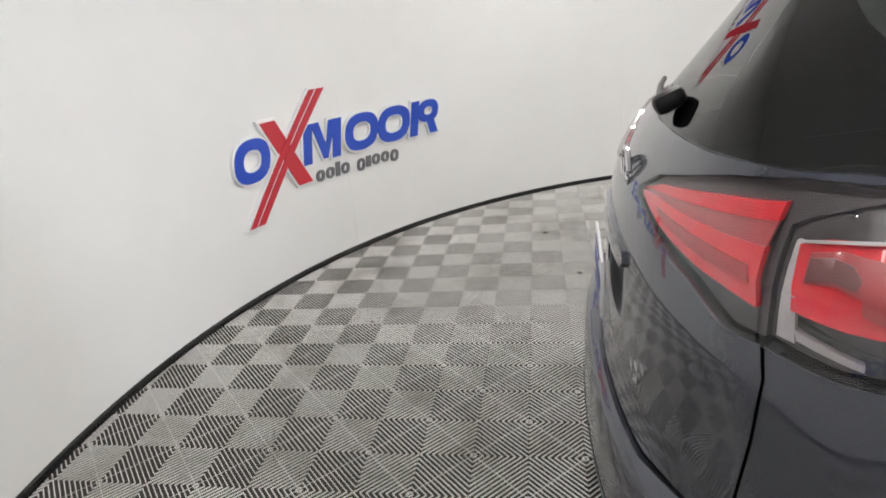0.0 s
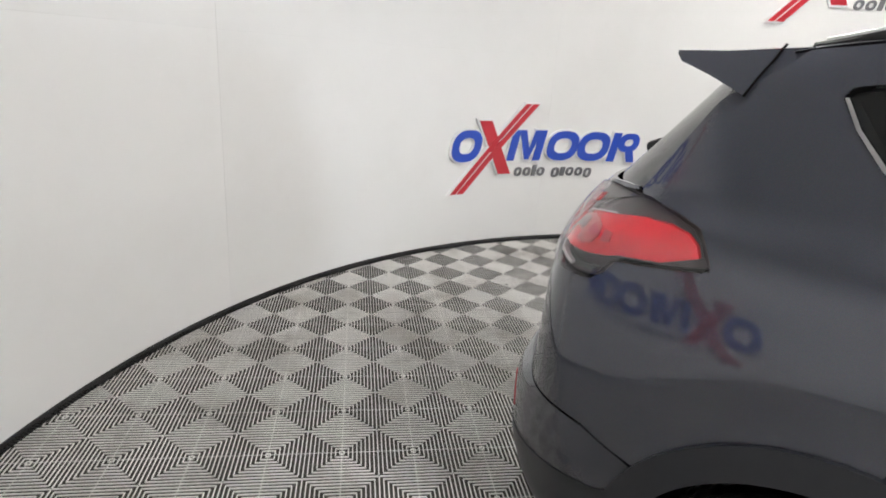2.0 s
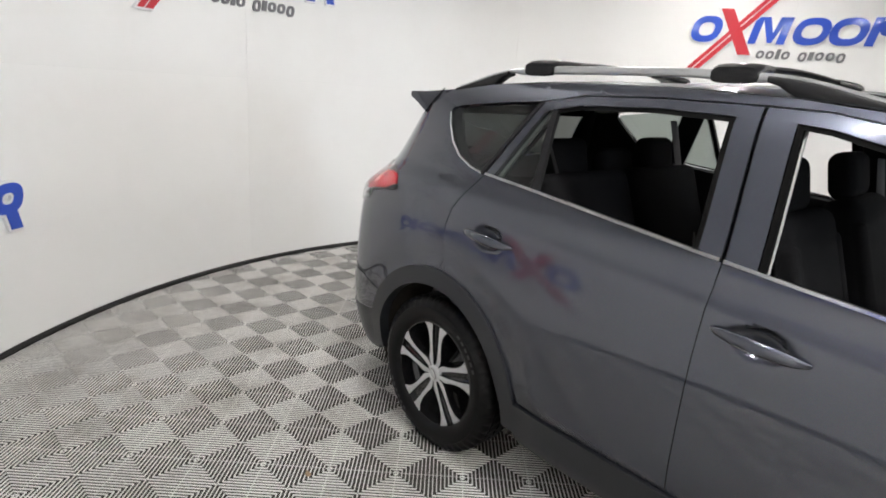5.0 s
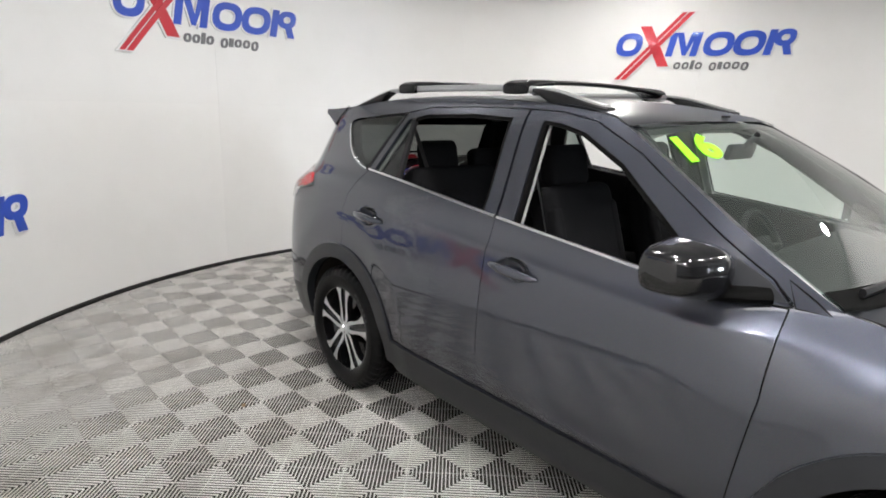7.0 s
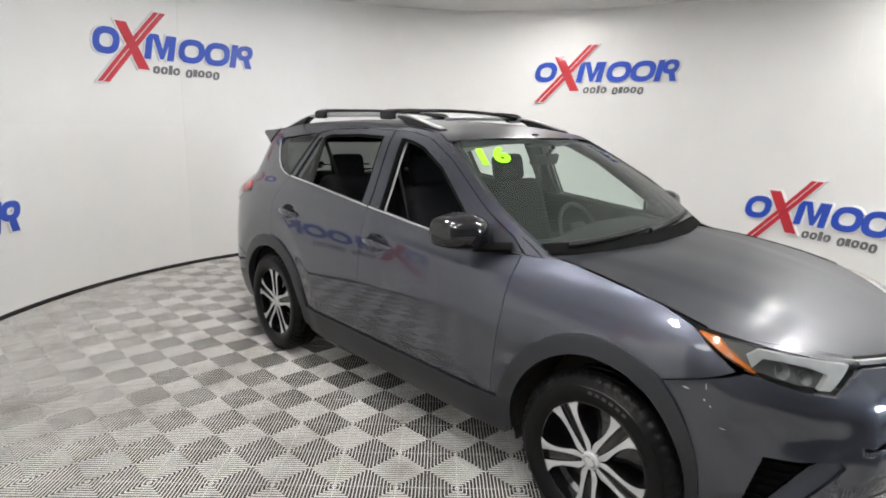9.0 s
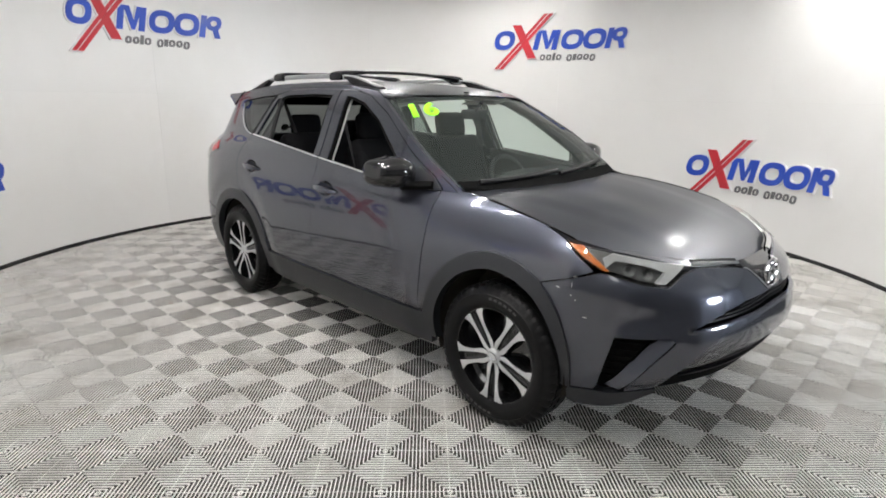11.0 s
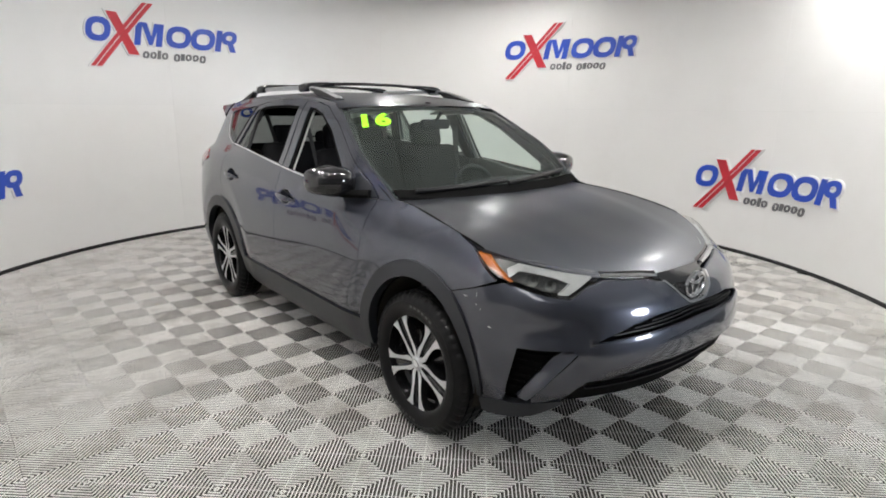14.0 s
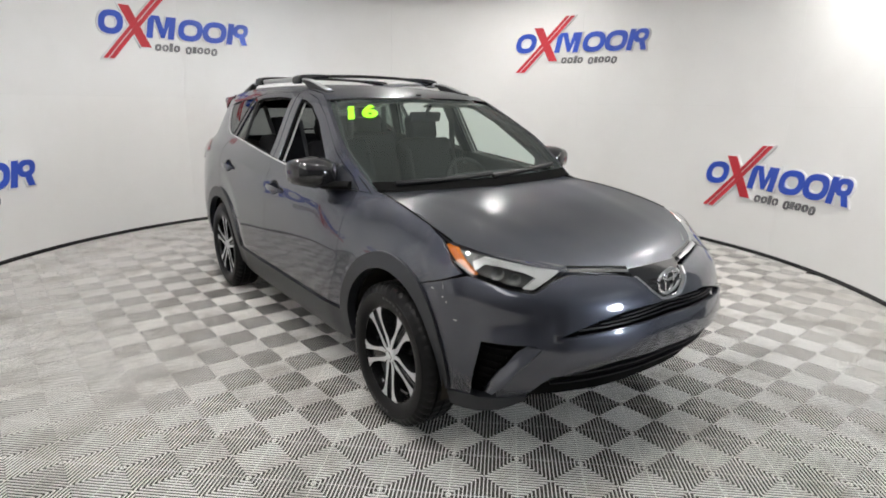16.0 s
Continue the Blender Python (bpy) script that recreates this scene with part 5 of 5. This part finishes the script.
# wheels
def wheel_meshes():
    out = {}
    bm = bmesh.new()
    prof = [(0.232, -0.080), (0.240, -0.094), (0.256, -0.104), (0.268, -0.1085), (0.292, -0.112), (0.310, -0.109), (0.314, -0.103), (0.338, -0.095), (0.3535, -0.078)]
    for g in (-0.052, 0.0, 0.052):
        prof += [(0.3565, g - 0.012), (0.3565, g - 0.006), (0.349, g - 0.005), (0.349, g + 0.005), (0.3565, g + 0.006), (0.3565, g + 0.012)]
    prof += [(0.3535, 0.078), (0.338, 0.095), (0.314, 0.103), (0.310, 0.109), (0.292, 0.112), (0.268, 0.1085), (0.256, 0.104), (0.240, 0.094), (0.232, 0.080)]
    rings = lathe(bm, prof, 144)
    # shoulder blocks: every other pair of steps sunk
    for k in range(144):
        for i in (7, 8, 9, 10, 13, 14, 15, 16, 19, 20, 21, 22, 25, 26, 27, 28, len(prof) - 9, len(prof) - 8):
            shift = 0 if i < 12 or i > 24 else 1
            if (k + shift) % 3 == 0 and i < len(rings):
                deep = 0.976 if i in (7, 8) else 0.988
                rings[i][k].co.x *= deep
                rings[i][k].co.z *= deep
    out["tyre"] = (bm, RUBBER)
    bm = bmesh.new()
    lathe(bm, [(0.238, -0.070), (0.240, -0.090), (0.233, -0.090), (0.228, -0.07), (0.224, 0.05), (0.238, 0.08)], 56)
    out["rim"] = (bm, GLOSS_BLACK)
    bm = bmesh.new()
    rings = lathe(bm, [(0.228, -0.030), (0.21, -0.012), (0.12, -0.012), (0.06, -0.045), (0.012, -0.05)], 40)
    bm.faces.new(rings[-1])
    out["wheel_disc"] = (bm, GLOSS_BLACK)
    return out


WM = {}
for nm, (bm, mat) in wheel_meshes().items():
    me = bpy.data.meshes.new(nm)
    bmesh.ops.recalc_face_normals(bm, faces=bm.faces)
    bm.to_mesh(me)
    bm.free()
    for p in me.polygons:
        p.use_smooth = True
    me.set_sharp_from_angle(angle=radians(35))
    me.materials.append(mat)
    WM[nm] = me


def spoke_mesh():
    """One flat-faced blade of the wheel cover, leaning towards its twin."""
    bm = bmesh.new()
    # radius, edge beside the channel, edge beside the pocket
    plan = [(0.036, 0.004, 0.026), (0.055, 0.008, 0.036), (0.072, 0.011, 0.0395), (0.090, 0.0135, 0.0385), (0.115, 0.016, 0.0375), (0.145, 0.018, 0.039), (0.172, 0.0195, 0.044), (0.195, 0.0205, 0.052), (0.213, 0.021, 0.064), (0.224, 0.021, 0.075), (0.232, 0.021, 0.080)]
    rows = []
    for r, e0, e1 in plan:
        y = -0.084 - 0.006 * ramp(0.06, 0.20, r)
        rows.append([bm.verts.new((r, yy, z)) for z, yy in ((e0 - 0.001, y + 0.022), (e0, y + 0.002), (e0 + 0.002, y), (e1 - 0.002, y), (e1, y + 0.002), (e1 + 0.004, y + 0.035))])
    for p, q in zip(rows, rows[1:]):
        for k in range(5):
            bm.faces.new((p[k], p[k + 1], q[k + 1], q[k]))
    bm.faces.new(rows[-1])
    bm.faces.new(rows[0][::-1])
    bmesh.ops.recalc_face_normals(bm, faces=bm.faces)
    me = bpy.data.meshes.new("spoke")
    bm.to_mesh(me)
    me2 = bpy.data.meshes.new("spoke")
    for v in bm.verts:
        v.co.z = -v.co.z
    bmesh.ops.reverse_faces(bm, faces=bm.faces)
    bm.to_mesh(me2)
    bm.free()
    # bright machined face, black flanks
    for m in (me, me2):
        m.materials.append(SILVER)
        m.materials.append(GLOSS_BLACK)
        for p in m.polygons:
            p.material_index = 0 if p.normal.y < -0.8 else 1
    return me, me2


SPOKES = spoke_mesh()
bm = bmesh.new()
rings = lathe(bm, [(0.040, -0.05), (0.038, -0.086), (0.031, -0.092), (0.012, -0.095)], 28)
bm.faces.new(rings[-1])
CAP = bpy.data.meshes.new("hub_cap")
bmesh.ops.recalc_face_normals(bm, faces=bm.faces)
bm.to_mesh(CAP)
bm.free()
CAP.materials.append(SILVER)
bm = bmesh.new()
tube(bm, [(0.026 * math.cos(a), -0.0935, 0.018 * math.sin(a)) for a in [2 * math.pi * k / 20 for k in range(21)]], 0.003, 5)
CAPB = bpy.data.meshes.new("cap_badge")
bm.to_mesh(CAPB)
bm.free()
CAPB.materials.append(CHROME)
bm = bmesh.new()
lathe(bm, [(0.016, -0.04), (0.014, -0.062), (0.004, -0.064)], 8)
NUT = bpy.data.meshes.new("wheel_nut")
bm.to_mesh(NUT)
bm.free()
NUT.materials.append(GLOSS_BLACK)


def channel_mesh():
    """The dark bar between two blades."""
    bm = bmesh.new()
    rows = []
    for r, w in ((0.038, 0.020), (0.12, 0.020), (0.20, 0.024), (0.231, 0.026)):
        rows.append([bm.verts.new((r, y, d)) for d, y in ((-w, -0.055), (-w, -0.078), (-w * 0.55, -0.072), (w * 0.55, -0.072), (w, -0.078), (w, -0.055))])
    for p, q in zip(rows, rows[1:]):
        for k in range(5):
            bm.faces.new((p[k], p[k + 1], q[k + 1], q[k]))
    bm.faces.new(rows[-1])
    bm.faces.new(rows[0][::-1])
    bmesh.ops.recalc_face_normals(bm, faces=bm.faces)
    me = bpy.data.meshes.new("spoke_channel")
    bm.to_mesh(me)
    bm.free()
    me.materials.append(GLOSS_BLACK)
    return me


CHANNEL = channel_mesh()


def letter_band(parent):
    """Raised plain bars on the tyre's flank."""
    for a0, n in ((70, 6), (250, 6)):
        for k in range(n):
            bm = bmesh.new()
            box(bm, (0.018, 0.003, 0.011), (0, -0.1105, 0.292), (0, 0, 0))
            bmesh.ops.rotate(bm, verts=bm.verts, cent=(0, 0, 0), matrix=Matrix.Rotation(radians(a0 + 6 * k - 90), 3, "Y"))
            part("flank_bar", bm, RUBBER_MARK, parent, smooth=False)


RUBBER_MARK = material("worn rubber marking", (0.05, 0.05, 0.05), 0.45, spread=0.2)


def wheel(x, s, spin):
    w = new("wheel", WM["rim"])
    w.parent = car
    w.matrix_local = pose(x, 0.792 * s, HUB_Z, 0, spin, 0 if s < 0 else 180)
    tagged(w, "silver and black five double-spoke wheel cover")
    for nm in ("tyre", "wheel_disc"):
        o = new(nm, WM[nm])
        o.parent = w
    for k in range(5):
        for me in SPOKES:
            o = new("spoke", me)
            o.parent = w
            o.matrix_local = Matrix.Rotation(2 * math.pi * k / 5, 4, "Y")
        o = new("spoke_channel", CHANNEL)
        o.parent = w
        o.matrix_local = Matrix.Rotation(2 * math.pi * k / 5, 4, "Y")
        o = new("wheel_nut", NUT)
        o.parent = w
        o.matrix_local = Matrix.Rotation(2 * math.pi * (k + 0.5) / 5, 4, "Y") @ Matrix.Translation((0.058, 0, 0))
    for nm, me in (("hub_cap", CAP), ("cap_badge", CAPB)):
        o = new(nm, me)
        o.parent = w
    letter_band(w)


wheel(HUB_R, -1, 54)
wheel(HUB_F, -1, 18)
wheel(HUB_R, 1, 40)
wheel(HUB_F, 1, 60)


# ---- inside the car ----
def pad(size, at, rot=(0, 0, 0), bevel=0.05):
    bm = bmesh.new()
    box(bm, size, at, rot, bevel, 4)
    return bm


def front_seat(y):
    s = part("front_seat", pad((0.52, 0.50, 0.16), (0.22, y, 0.66), (0, -8, 0), 0.06), FABRIC, car)
    b = pad((0.15, 0.48, 0.62), (-0.13, y, 0.98), (0, -18, 0), 0.06)
    box(b, (0.12, 0.07, 0.50), (-0.10, y - 0.20, 0.96), (0, -18, 0), 0.03, 3)
    box(b, (0.12, 0.07, 0.50), (-0.10, y + 0.20, 0.96), (0, -18, 0), 0.03, 3)
    part("backrest", b, FABRIC, s)
    h = pad((0.10, 0.27, 0.19), (-0.26, y, 1.355), (0, -12, 0), 0.045)
    part("headrest", h, FABRIC, s)
    bm = bmesh.new()
    for d in (-0.06, 0.06):
        rod(bm, (-0.235, y + d, 1.22), (-0.268, y + d, 1.34), 0.007)
    part("headrest_post", bm, CHROME, s)
    tagged(s, "black fabric front seat")


front_seat(-0.37)
front_seat(0.37)
rear = part("rear_seat", pad((0.50, 1.28, 0.17), (-0.62, 0, 0.68), (0, -6, 0), 0.06), FABRIC, car, "black fabric rear bench")
for y, w in ((-0.33, 0.60), (0.33, 0.60)):
    part("backrest", pad((0.15, w, 0.62), (-0.98, y, 0.98), (0, -20, 0), 0.055), FABRIC, rear)
for y in (-0.38, 0.0, 0.38):
    part("headrest", pad((0.09, 0.26, 0.17), (-1.13, y, 1.33 if y else 1.28), (0, -12, 0), 0.04), FABRIC, rear)
for y in (-0.43, -0.33, 0.33, 0.43):
    bm = bmesh.new()
    rod(bm, (-1.09, y, 1.20), (-1.12, y, 1.30), 0.007)
    part("headrest_post", bm, CHROME, rear)
bm = bmesh.new()
rows = []
for i in range(17):
    y = -0.74 + 1.48 * i / 16
    hump = 0.05 * ramp(0.55, 0.2, abs(y - 0.37))
    rows.append([bm.verts.new(p) for p in ((0.93, y, 1.06), (0.78, y, 1.075), (0.60, y, 1.06 + hump), (0.50, y, 1.00 + hump), (0.48, y, 0.85), (0.60, y, 0.60))])
for p, q in zip(rows, rows[1:]):
    for k in range(5):
        bm.faces.new((p[k], p[k + 1], q[k + 1], q[k]))
dash = part("dashboard", bm, TRIM, car)
bm = bmesh.new()
c, tilt = Vector((0.36, 0.37, 0.99)), Matrix.Rotation(radians(-25), 3, "Y")
tube(bm, [c + tilt @ Vector((0, 0.185 * math.cos(a), 0.185 * math.sin(a))) for a in [2 * math.pi * k / 32 for k in range(33)]], 0.016, 8)
for a in (0, 180, 270):
    rod(bm, c, c + tilt @ Vector((0, 0.18 * math.cos(radians(a)), 0.18 * math.sin(radians(a)))), 0.016, 8)
box(bm, (0.05, 0.15, 0.13), tuple(c), (0, -25, 0), 0.02)
rod(bm, c, c + Vector((0.2, 0, -0.08)), 0.03)
part("steering_wheel", bm, TRIM, car)
bm = bmesh.new()
box(bm, (0.03, 0.24, 0.065), (0.34, 0.0, 1.455), (0, 15, 0), 0.014)
rod(bm, (0.35, 0, 1.47), (0.40, 0, 1.53), 0.012)
part("interior_mirror", bm, TRIM, car)
bm = bmesh.new()
box(bm, (1.1, 0.24, 0.22), (0.22, 0, 0.70), (0, 0, 0), 0.04)
box(bm, (0.03, 0.02, 0.16), (0.42, 0.02, 0.88), (0, 10, 0), 0.006)
part("centre_console", bm, TRIM, car)
bm = bmesh.new()
box(bm, (2.6, 1.55, 0.04), (-0.5, 0, 0.45))
box(bm, (0.7, 1.2, 0.04), (-1.6, 0, 0.90))
part("cabin_floor", bm, TRIM, car)
for nm, x0, x1 in (("door_trim", -0.2, 0.82), ("door_trim", -1.18, -0.24)):
    bm = bmesh.new()
    n = 10
    rows = []
    for i in range(n + 1):
        x = x0 + (x1 - x0) * i / n
        rows.append([bm.verts.new(skin(ux(x), z, o)) for z, o in ((0.48, -0.10), (0.75, -0.10), (0.80, -0.16), (0.88, -0.16), (0.95, -0.09), (belt(x) - 0.05, -0.085), (belt(x) - 0.012, -0.06), (belt(x) - 0.004, -0.022))])
    for p, q in zip(rows, rows[1:]):
        for k in range(7):
            bm.faces.new((p[k], p[k + 1], q[k + 1], q[k]))
    pair(nm, bm, TRIM, car)
for (xa, za), (xb, zb), w in (((-0.126, 1.15), (-0.170, 1.545), 0.022), ((-1.16, 1.25), (-1.03, 1.53), 0.012)):
    pair("inner_strip", skin_sheet(xz([(xa - w, za), (xa + w, za), (xb + w, zb), (xb - w, zb)]), -0.034, 0, 0.01), PILLAR_TRIM, car, "light grey inner strip")
# inner pillar trims
for pts, w, mat in (((0.90, 1.10), (0.20, 1.55), ), 0.03, TRIM), (((-0.20, 1.16), (-0.255, 1.57)), 0.055, TRIM), (((-1.20, 1.26), (-1.05, 1.56)), 0.06, TRIM):
    (xa, za), (xb, zb) = pts
    pair("pillar_trim", skin_sheet(xz([(xa - w, za), (xa + w, za), (xb + w, zb), (xb - w, zb)]), -0.055, 0, 0.01), mat, car)
qt = xz([(-1.18, 1.0), (-1.18, 1.25), (-1.36, 1.30), (-1.44, 1.36), (-1.54, 1.48), (-1.50, 1.56), (-1.66, 1.55), (-1.80, 1.24), (-1.85, 0.95)])
pair("quarter_trim", skin_sheet(qt, -0.05, 0, 0.01), TRIM, car)
for y0 in (-0.60, 0.60):
    s = 1 if y0 > 0 else -1
    for (xa, ya, za), (xb, yb, zb), (xc, yc, zc) in (((-0.22, 0.64, 1.42), (-0.14, 0.60, 1.05), (-0.10, 0.55, 0.60)), ((-1.14, 0.55, 1.50), (-1.02, 0.50, 1.18), (-0.78, 0.42, 0.74))):
        bm = bmesh.new()
        tube(bm, [(xa, s * ya, za), (xb, s * yb, zb), (xc, s * yc, zc)], 0.022, 6, 0.12)
        part("seat_belt", bm, BELT, car)
for s in (1, -1):
    bm = bmesh.new()
    box(bm, (0.012, 0.36, 0.15), (0.12, s * 0.36, 1.535), (0, 75, 0), 0.005)
    part("sun_visor", bm, LINER, car)


# ---- floor tiles ----
def tile_mesh():
    """A square tile of four quarters, each of slanting ribs with a spine across them."""
    bm = bmesh.new()
    q, top, low = TILE / 2 - 0.0006, 0.0, -0.0050
    pitch, width = 0.01663, 0.0040
    half = math.sqrt(0.5)
    for sx in (1, -1):
        for sy in (1, -1):
            # along: away from the tile's middle; across: along a rib
            n = 17
            for i in range(n):
                d0 = i * pitch + (pitch - width) / 2
                d1 = d0 + width
                ends = []
                for d in (d0, d1):
                    s = d / half          # x + y of the rib's line
                    lo, hi = max(0.0008, s - q), min(q, s - 0.0008)
                    if hi <= lo:
                        lo = hi = s / 2
                    ends.append(((lo, s - lo), (hi, s - hi)))
                (a, b), (c, d) = ends
                pts = [a, b, d, c]
                pts = [(sx * min(max(x, 0), q), sy * min(max(y, 0), q)) for x, y in pts]
                mx, my = (pts[0][0] + pts[2][0]) / 2, (pts[0][1] + pts[2][1]) / 2
                ex = 0.0008 * half
                tp = [(x + (ex if (k in (0, 1)) else -ex) * sx, y + (ex if (k in (0, 1)) else -ex) * sy) for k, (x, y) in enumerate(pts)]
                up = [bm.verts.new((x, y, top)) for x, y in tp]
                md = [bm.verts.new((x, y, top - 0.0012)) for x, y in pts]
                dn = [bm.verts.new((x, y, low)) for x, y in pts]
                bm.faces.new(up)
                for k, j in ((0, 1), (2, 3)):
                    bm.faces.new((up[k], up[j], md[j], md[k]))
                    bm.faces.new((md[k], md[j], dn[j], dn[k]))
            # spine along the diagonal, a little lower than the ribs
            w = 0.0020
            pts = [(w, 0), (q, q - w), (q - w, q), (0, w)]
            f = [bm.verts.new((sx * x, sy * y, top - 0.0005)) for x, y in pts]
            bm.faces.new(f if sx * sy > 0 else f[::-1])
    bmesh.ops.recalc_face_normals(bm, faces=bm.faces)
    for f in bm.faces:
        if abs(f.normal.z) > 0.5 and f.normal.z < 0:
            f.normal_flip()
    me = bpy.data.meshes.new("floor_tile")
    bm.to_mesh(me)
    bm.free()
    me.materials.append(TILE_MAT)
    return me


def lay_tiles():
    me = tile_mesh()
    turn = pose(TILE_X, TILE_Y, 0, 0, 0, TILE_TURN)
    spots = []
    for i in range(-22, 22):
        for j in range(-22, 22):
            p = turn @ Vector(((i + 0.5) * TILE, (j + 0.5) * TILE, 0))
            r = math.hypot(p.x - CX, p.y - CY)
            a = math.degrees(math.atan2(p.y - CY, p.x - CX)) % 360
            door = a > JOINTS[-1] - 2 or a < FIRST + 2
            if r < R + 0.18 or (door and r < R + 2.2):
                spots.append((math.hypot(p.x - 0.4, p.y + 1.2), p, r))
    spots.sort(key=lambda s: s[0])
    for d, p, r in spots[:300]:
        ob = new("floor_tile", me)
        ob.parent = floor
        ob.matrix_local = Matrix.Translation(p) @ pose(0, 0, 0, 0, 0, TILE_TURN)
    verts, faces = [], []
    src = [tuple(v.co) for v in me.vertices]
    polys = [tuple(f.vertices) for f in me.polygons]
    for d, p, r in spots[300:]:
        m = Matrix.Translation(p) @ pose(0, 0, 0, 0, 0, TILE_TURN)
        o = len(verts)
        verts += [tuple(m @ Vector(v)) for v in src]
        faces += [tuple(o + k for k in f) for f in polys]
    far = bpy.data.meshes.new("far_floor_tiles")
    far.from_pydata(verts, [], faces)
    far.materials.append(TILE_MAT)
    ob = new("far_floor_tiles", far)
    ob.parent = floor
    tagged(ob, kind="stuff")


lay_tiles()


# ---- litter on the floor ----
def scrap(x, y, size, seed, mat=LITTER, label="small dark scrap of litter lying on tiles"):
    rnd = random.Random(seed)
    bm = bmesh.new()
    ring = []
    for k in range(7):
        a = 2 * math.pi * k / 7
        r = size * (0.5 + 0.7 * rnd.random())
        ring.append((r * math.cos(a), r * math.sin(a) * 0.6))
    low = [bm.verts.new((x + a, y + b, 0.0005)) for a, b in ring]
    top = [bm.verts.new((x + a * 0.7, y + b * 0.7, 0.0025 + 0.005 * rnd.random())) for a, b in ring]
    bm.faces.new(low[::-1])
    bm.faces.new(top)
    for k in range(7):
        bm.faces.new((low[k], low[(k + 1) % 7], top[(k + 1) % 7], top[k]))
    tagged(part("scrap", bm, mat, smooth=False), label, "litter", "scraps of litter on the floor")


for k, (x, y, size) in enumerate(((-3.03, 3.44, 0.022), (-2.53, 2.57, 0.030), (-2.30, 1.84, 0.020), (-3.42, 1.19, 0.014), (-2.05, 3.03, 0.018))):
    scrap(x, y, size, k)
scrap(-1.46, -1.43, 0.026, 9, DRY_LEAF, "small brown dry leaf scrap lying on tiles")
